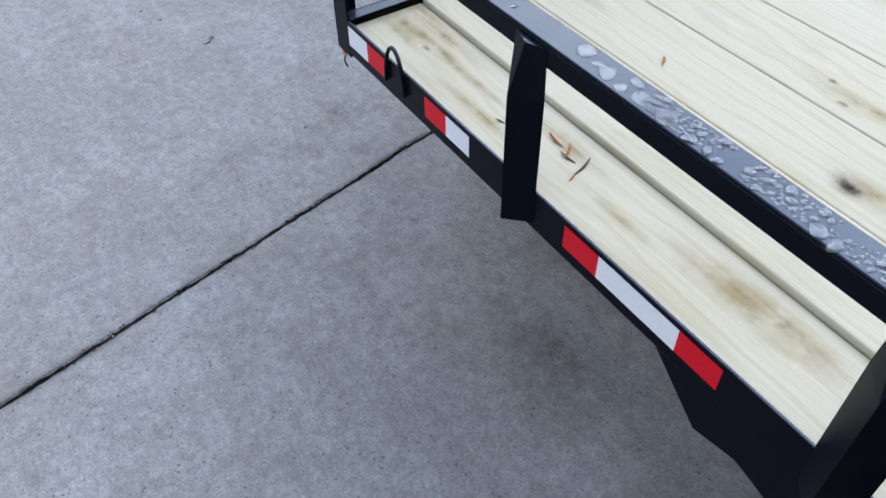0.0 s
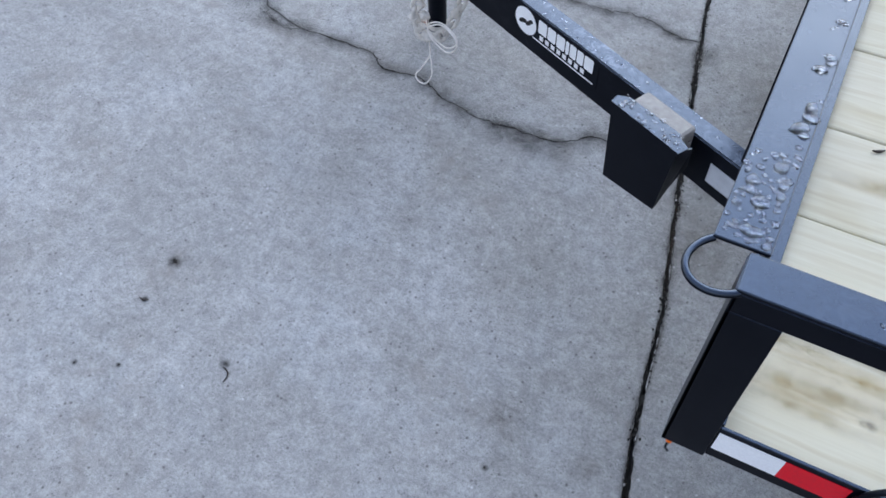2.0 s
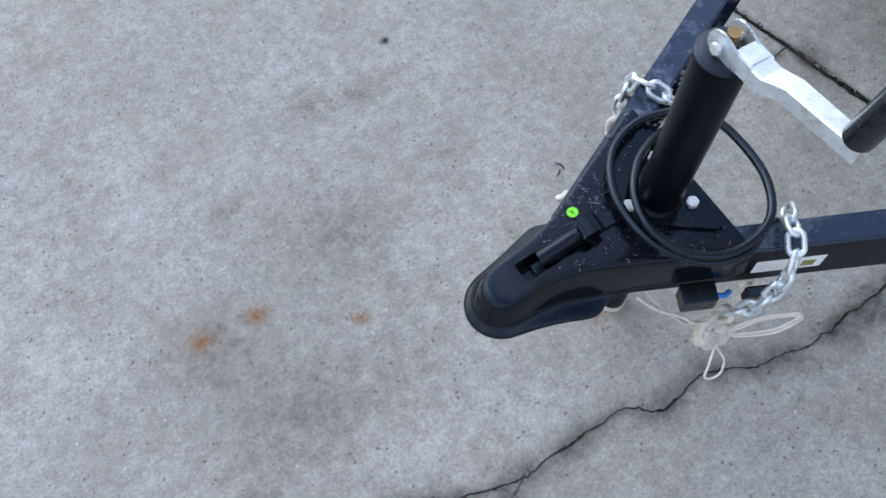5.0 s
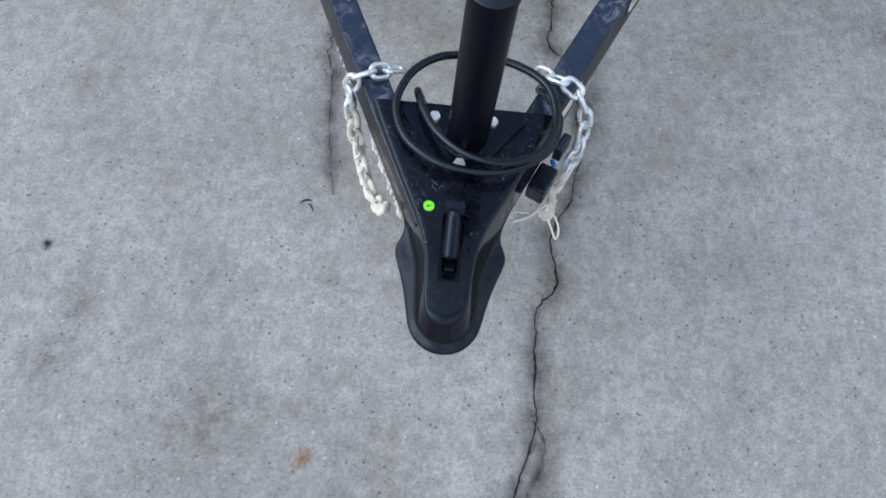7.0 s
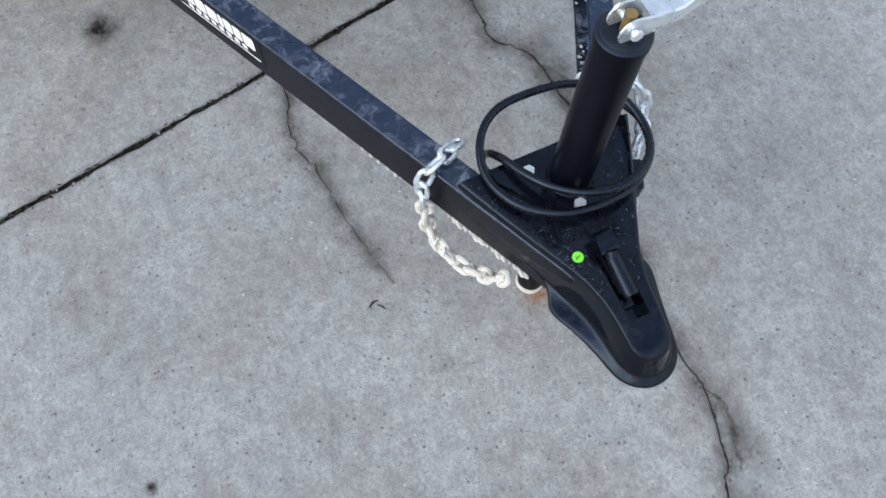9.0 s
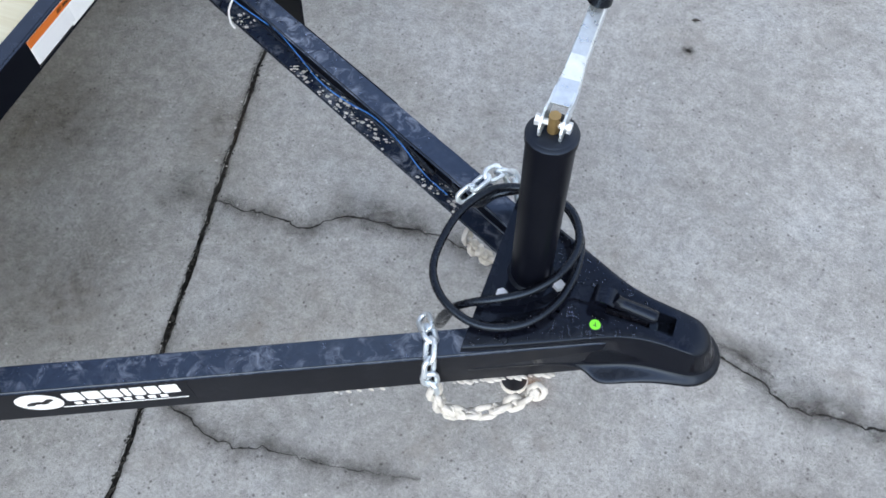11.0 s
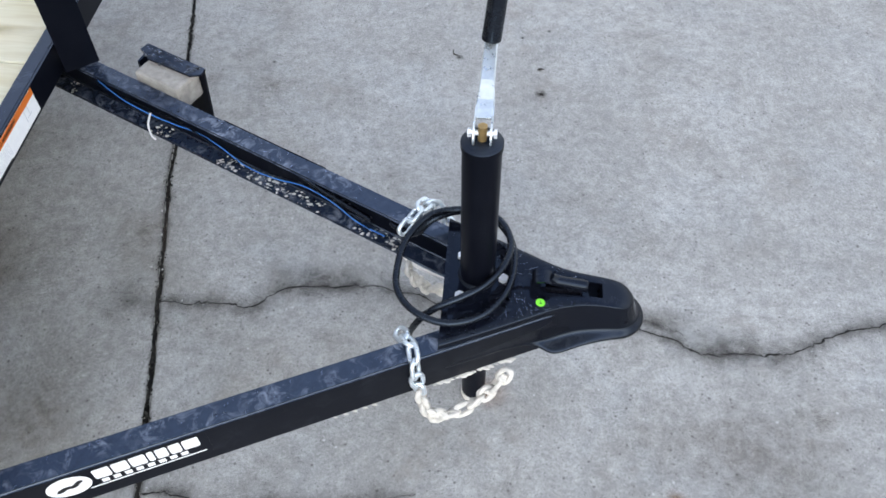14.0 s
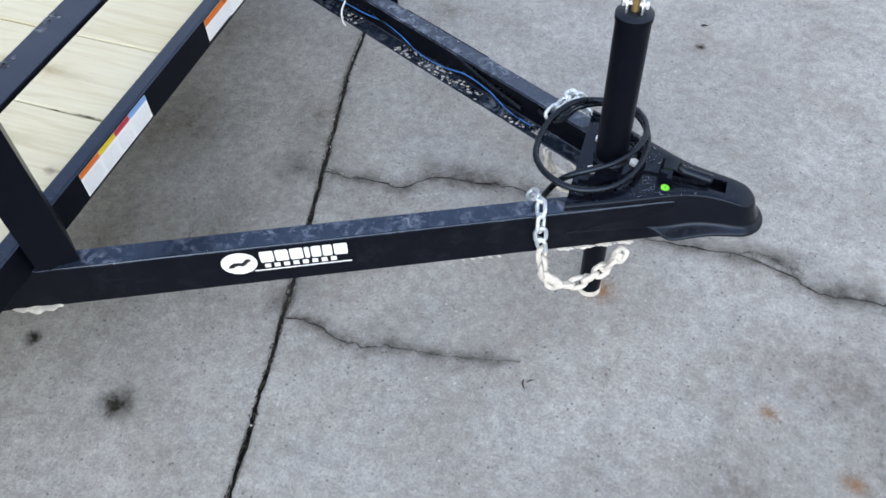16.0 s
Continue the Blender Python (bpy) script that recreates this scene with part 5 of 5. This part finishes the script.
def beads(label, spots, name="rain_beads", rise=0.13, m=TM):
    """Low drops of uneven outline that run out flat at the rim; each spot is a centre in the trailer's frame, a radius and a stretch."""
    verts, faces = [], []
    rings, seg = (0.4, 0.7, 0.9, 1.0), 12
    for (x, y, z, r, sx, sy, rot) in spots:
        o = len(verts)
        c, s = math.cos(rot), math.sin(rot)
        verts.append((x, y, z + r * rise))
        for q in rings:
            h = r * rise * (1 - q * q) ** 1.3
            for k in range(seg):
                a = 2 * math.pi * k / seg
                edge = 1 + 0.38 * noise.noise((math.cos(a) * 1.1 + x * 90, math.sin(a) * 1.1 + y * 90, 0.3))
                px, py = math.cos(a) * r * q * sx * edge, math.sin(a) * r * q * sy * edge
                verts.append((x + c * px - s * py, y + s * px + c * py, z + h))
        for k in range(seg):
            faces.append([o, o + 1 + k, o + 1 + (k + 1) % seg])
            for i in range(len(rings) - 1):
                p, n = o + 1 + i * seg, o + 1 + (i + 1) * seg
                faces.append([p + k, n + k, n + (k + 1) % seg, p + (k + 1) % seg])
        faces.append([o + 1 + (len(rings) - 1) * seg + k for k in range(seg)][::-1])
    me = bpy.data.meshes.new(name)
    me.from_pydata(verts, [], faces)
    me.materials.append(WATER)
    for p in me.polygons:
        p.use_smooth = len(p.vertices) < 12
    ob = new(name, me)
    ob.matrix_basis = m
    return tagged(ob, label, "rain beads", kind="stuff")


rng = random.Random(5)


def field(n, x0, x1, y0, y1, z, r0, r1, keep=None, power=2.0):
    out = []
    tries = 0
    while len(out) < n and tries < n * 20:
        tries += 1
        x, y = rng.uniform(x0, x1), rng.uniform(y0, y1)
        if keep and not keep(x, y):
            continue
        r = r0 + (r1 - r0) * rng.random() ** power
        if any((x - o[0]) ** 2 + (y - o[1]) ** 2 < (0.95 * (r + o[3])) ** 2 for o in out[-160:]):
            continue
        out.append((x, y, z, r, rng.uniform(0.8, 1.5), rng.uniform(0.75, 1.2), rng.uniform(0, 3.14)))
    return out


patchy = lambda x, y: noise.noise((x * 6, y * 6, 2.0)) > -0.05
clusters = []
yc = 0.86
while yc > -1.0:
    for i in range(rng.choice((3, 5, 7, 9))):
        clusters.append((0.052 + rng.gauss(0, 0.007), yc + rng.gauss(0, 0.018), 0.8452, 0.002 + 0.007 * rng.random() ** 1.6, rng.uniform(0.8, 1.6), rng.uniform(0.75, 1.2), rng.uniform(0, 3.14)))
    yc -= rng.uniform(0.05, 0.12)
clusters = [c for c in clusters if 0.045 < c[0] < 0.085]
beads("large clear beads of rainwater on the front rail",
      field(52, 0.046, 0.102, 0.90, 1.050, 0.8452, 0.003, 0.012, power=1.4) + clusters, rise=0.30)
beads("clear beads of rainwater on the side rail",
      field(170, -1.5, -0.90, HALF - 0.048, HALF - 0.008, 0.8452, 0.003, 0.012, lambda x, y: noise.noise((x * 23, y * 30, 7.3)) > -0.25, 1.5)
      + field(14, -0.80, 0.04, HALF - 0.050, HALF - 0.006, 0.8452, 0.002, 0.006, patchy), rise=0.19)


beads("flat shallow pools of rainwater on the side rail",
      field(16, -0.98, -0.74, HALF - 0.044, HALF - 0.014, 0.8452, 0.009, 0.020, power=1.0), rise=0.05)


def on_plate(x, y):
    return abs(y) < 0.138 - 0.44 * (x - 0.975) and not (x < 1.085 and abs(y) < 0.09 - (x - 0.97) * 0.5) and abs(y) > 0.018


beads("small rain beads on the coupler", field(220, 0.968, 1.21, -0.14, 0.14, C_TOP + 0.0002, 0.001, 0.0042, lambda x, y: on_plate(x, y) and (y < 0 or rng.random() < 0.4)), m=TMS)


def tongue_beads(s, n):
    out = []
    for i in range(n):
        d, k = rng.uniform(0.25, 1.10), rng.uniform(0.004, 0.042)
        x = -0.10 + d * math.cos(T_ANG) - k * math.sin(T_ANG)
        y = s * (TC + TK * 0.10 - d * math.sin(T_ANG) - k * math.cos(T_ANG))
        out.append((x, y, T_TOP + 0.0001, 0.001 + 0.003 * rng.random() ** 2, rng.uniform(0.8, 1.4), 1.0, rng.uniform(0, 3)))
    return out


beads("small rain beads on the tongue", tongue_beads(1, 50), m=TML)
beads("small rain beads on the tongue", tongue_beads(-1, 50), m=TMS)
spots = []
for i in range(46):
    u, v = rng.uniform(0.0, 0.158), rng.uniform(0.045, 0.083)
    p = BM4 @ Vector((u, v, 0))
    spots.append((p.x, p.y, 0.5037, 0.0015 + 0.005 * rng.random() ** 2, rng.uniform(0.8, 1.4), 1.0, rng.uniform(0, 3)))
beads("clear rain beads on the bracket plate", spots, rise=0.28, m=TML)
beads("clear rain beads on the mounting bracket", field(60, 0.109, 0.132, -0.048, 0.194, 0.8452, 0.001, 0.004), rise=0.2)

# water and pale grit caught on the lower flanges
def flange_spots(s, n):
    out = []
    for i in range(n):
        d, k = rng.uniform(0.10, 1.15), rng.uniform(0.010, 0.044)
        if noise.noise((d * 9, s * 3.0, 1.5)) < -0.1:
            continue
        x = -0.10 + d * math.cos(T_ANG) - k * math.sin(T_ANG)
        y = s * (TC + TK * 0.10 - d * math.sin(T_ANG) - k * math.cos(T_ANG))
        out.append((x, y, T_BOT + 0.0066, 0.0012 + 0.004 * rng.random() ** 2, rng.uniform(0.8, 1.6), 1.0, rng.uniform(0, 3)))
    return out


beads("rain beads lying in the tongue channel", flange_spots(1, 420), m=TML)
beads("rain beads lying in the tongue channel", flange_spots(-1, 420), m=TMS)
bm = bmesh.new()
for s in (1, -1):
    for x, y, z, r, *_ in flange_spots(s, 520):
        res = bmesh.ops.create_icosphere(bm, subdivisions=1, radius=r * rng.uniform(0.3, 1.0))
        q = (TML if s > 0 else TMS) @ Vector((x, y, z))
        for v in res["verts"]:
            v.co = Vector((q.x + v.co.x * 1.4, q.y + v.co.y, q.z + abs(v.co.z) * 0.4))
dirt = part("channel_grit", bm, make_plain("pale_dried_grit", (0.62, 0.60, 0.56), 0.8, vary=0.3))
tagged(dirt, "pale grit dried on the tongue channels", "grit", kind="stuff")

# cream wax smeared under the tongue by the chain and at the weld
def smear(label, centres):
    ob = thing("wax_smear", label, "wax smear")
    for c, r in centres:
        bm = bmesh.new()
        res = bmesh.ops.create_icosphere(bm, subdivisions=3, radius=r)
        for v in res["verts"]:
            k = 1 + 0.6 * noise.noise(v.co * 120 + Vector(c) * 50)
            v.co = Vector(c) + Vector((v.co.x * k * 2.2, v.co.y * k * 0.9, v.co.z * k * 0.6))
        part("lump", bm, WAX, ob, smooth=60)


smear("cream wax smeared along the lower edge of the tongue", [((0.955 + 0.0105 * i, -0.617 + 0.48 * (0.955 + 0.0105 * i) - 0.002, 0.3575), 0.0018 + 0.0034 * abs(math.sin(i * 2.3)) ** 2) for i in range(15)]
      + [((0.78 + 0.017 * i, -0.617 + 0.48 * (0.78 + 0.017 * i) - 0.001, 0.3575), 0.0022) for i in range(5)])
smear("tan foam bead at the weld of tongue and frame", [((0.038, -0.596, 0.360), 0.007), ((0.020, -0.604, 0.359), 0.010), ((-0.004, -0.616, 0.359), 0.011), ((-0.028, -0.627, 0.360), 0.009)])

# knots and resin streaks in the planks
AMBER_STREAK = stain_material("resin_streak", (0.46, 0.34, 0.14), 0.72, 18.0)
KNOT_RIM = stain_material("knot_rim", (0.25, 0.19, 0.155), 1.3, 60.0)
KNOT_CORE = stain_material("knot_core", (0.030, 0.020, 0.016), 1.6, 80.0)


def plank_mark(name, label, x, y, rx, ry, mat, z):
    ob = stain_disc(name, label, x, y, rx, ry, mat, z)
    ob.parent = trailer
    return ob


for x, y, rx, ry in ((-1.10, 0.985, 0.20, 0.050), (-1.17, 0.965, 0.13, 0.035), (-0.20, 0.985, 0.10, 0.026), (-0.30, 0.995, 0.16, 0.030), (-0.10, 1.03, 0.10, 0.03), (-0.62, 0.965, 0.10, 0.05), (-0.83, 1.02, 0.08, 0.03), (-0.45, 1.05, 0.12, 0.03), (-0.07, 1.00, 0.10, 0.06), (-0.16, 0.95, 0.12, 0.05), (-0.05, 0.93, 0.06, 0.03)):
    wide = x < -0.9
    plank_mark("resin_streak", "amber and olive streak in the plank", x, y, rx * (1.3 if wide else 1.7), ry * (1.25 if wide else 0.7), AMBER_STREAK, D0 + 0.0006)
for x, y, rx, ry in ((-0.15, 0.58, 0.20, 0.03), (-0.30, -0.33, 0.25, 0.04), (-0.25, -0.12, 0.2, 0.03), (-0.9, 0.40, 0.22, 0.035), (-1.05, 0.61, 0.13, 0.05)):
    plank_mark("resin_streak", "amber and olive streak in the plank", x, y, rx, ry, AMBER_STREAK, DECK + 0.0006)
for x, y, r, z in ((-1.013, 0.629, 0.056, DECK + 0.0008), (-0.787, 0.382, 0.017, DECK + 0.0008), (-0.848, 0.432, 0.021, DECK + 0.0008), (-0.275, 0.004, 0.022, DECK + 0.0008), (-0.03, -0.385, 0.026, DECK + 0.0008), (-0.18, 1.01, 0.018, D0 + 0.0009)):
    plank_mark("knot", "grey-brown knot", x, y, r, r * 0.62, KNOT_RIM, z)
    if r > 0.03 or x == -0.275:
        plank_mark("knot_core", "dark split heart of the knot", x - 0.006, y + 0.003, r * 0.60, r * 0.34, KNOT_CORE, z + 0.0004)
for x, y, rx, ry in ((1.46, 0.22, 0.16, 0.08), (0.62, 0.31, 0.25, 0.07), (1.62, 0.17, 0.14, 0.07), (0.30, -0.22, 0.10, 0.12), (0.15, 0.20, 0.14, 0.12)):
    stain_disc("damp_patch", "damp dark patch beside the crack", x, y, rx, ry, DAMP, 0.0005)
for x, y, rx, ry in ((-0.050, -0.228, 0.060, 0.007), (-0.300, 0.012, 0.026, 0.009), (-0.120, -0.231, 0.035, 0.004)):
    plank_mark("seam_split", "dark split along the seam", x, y, rx, ry, KNOT_CORE, DECK + 0.0009)
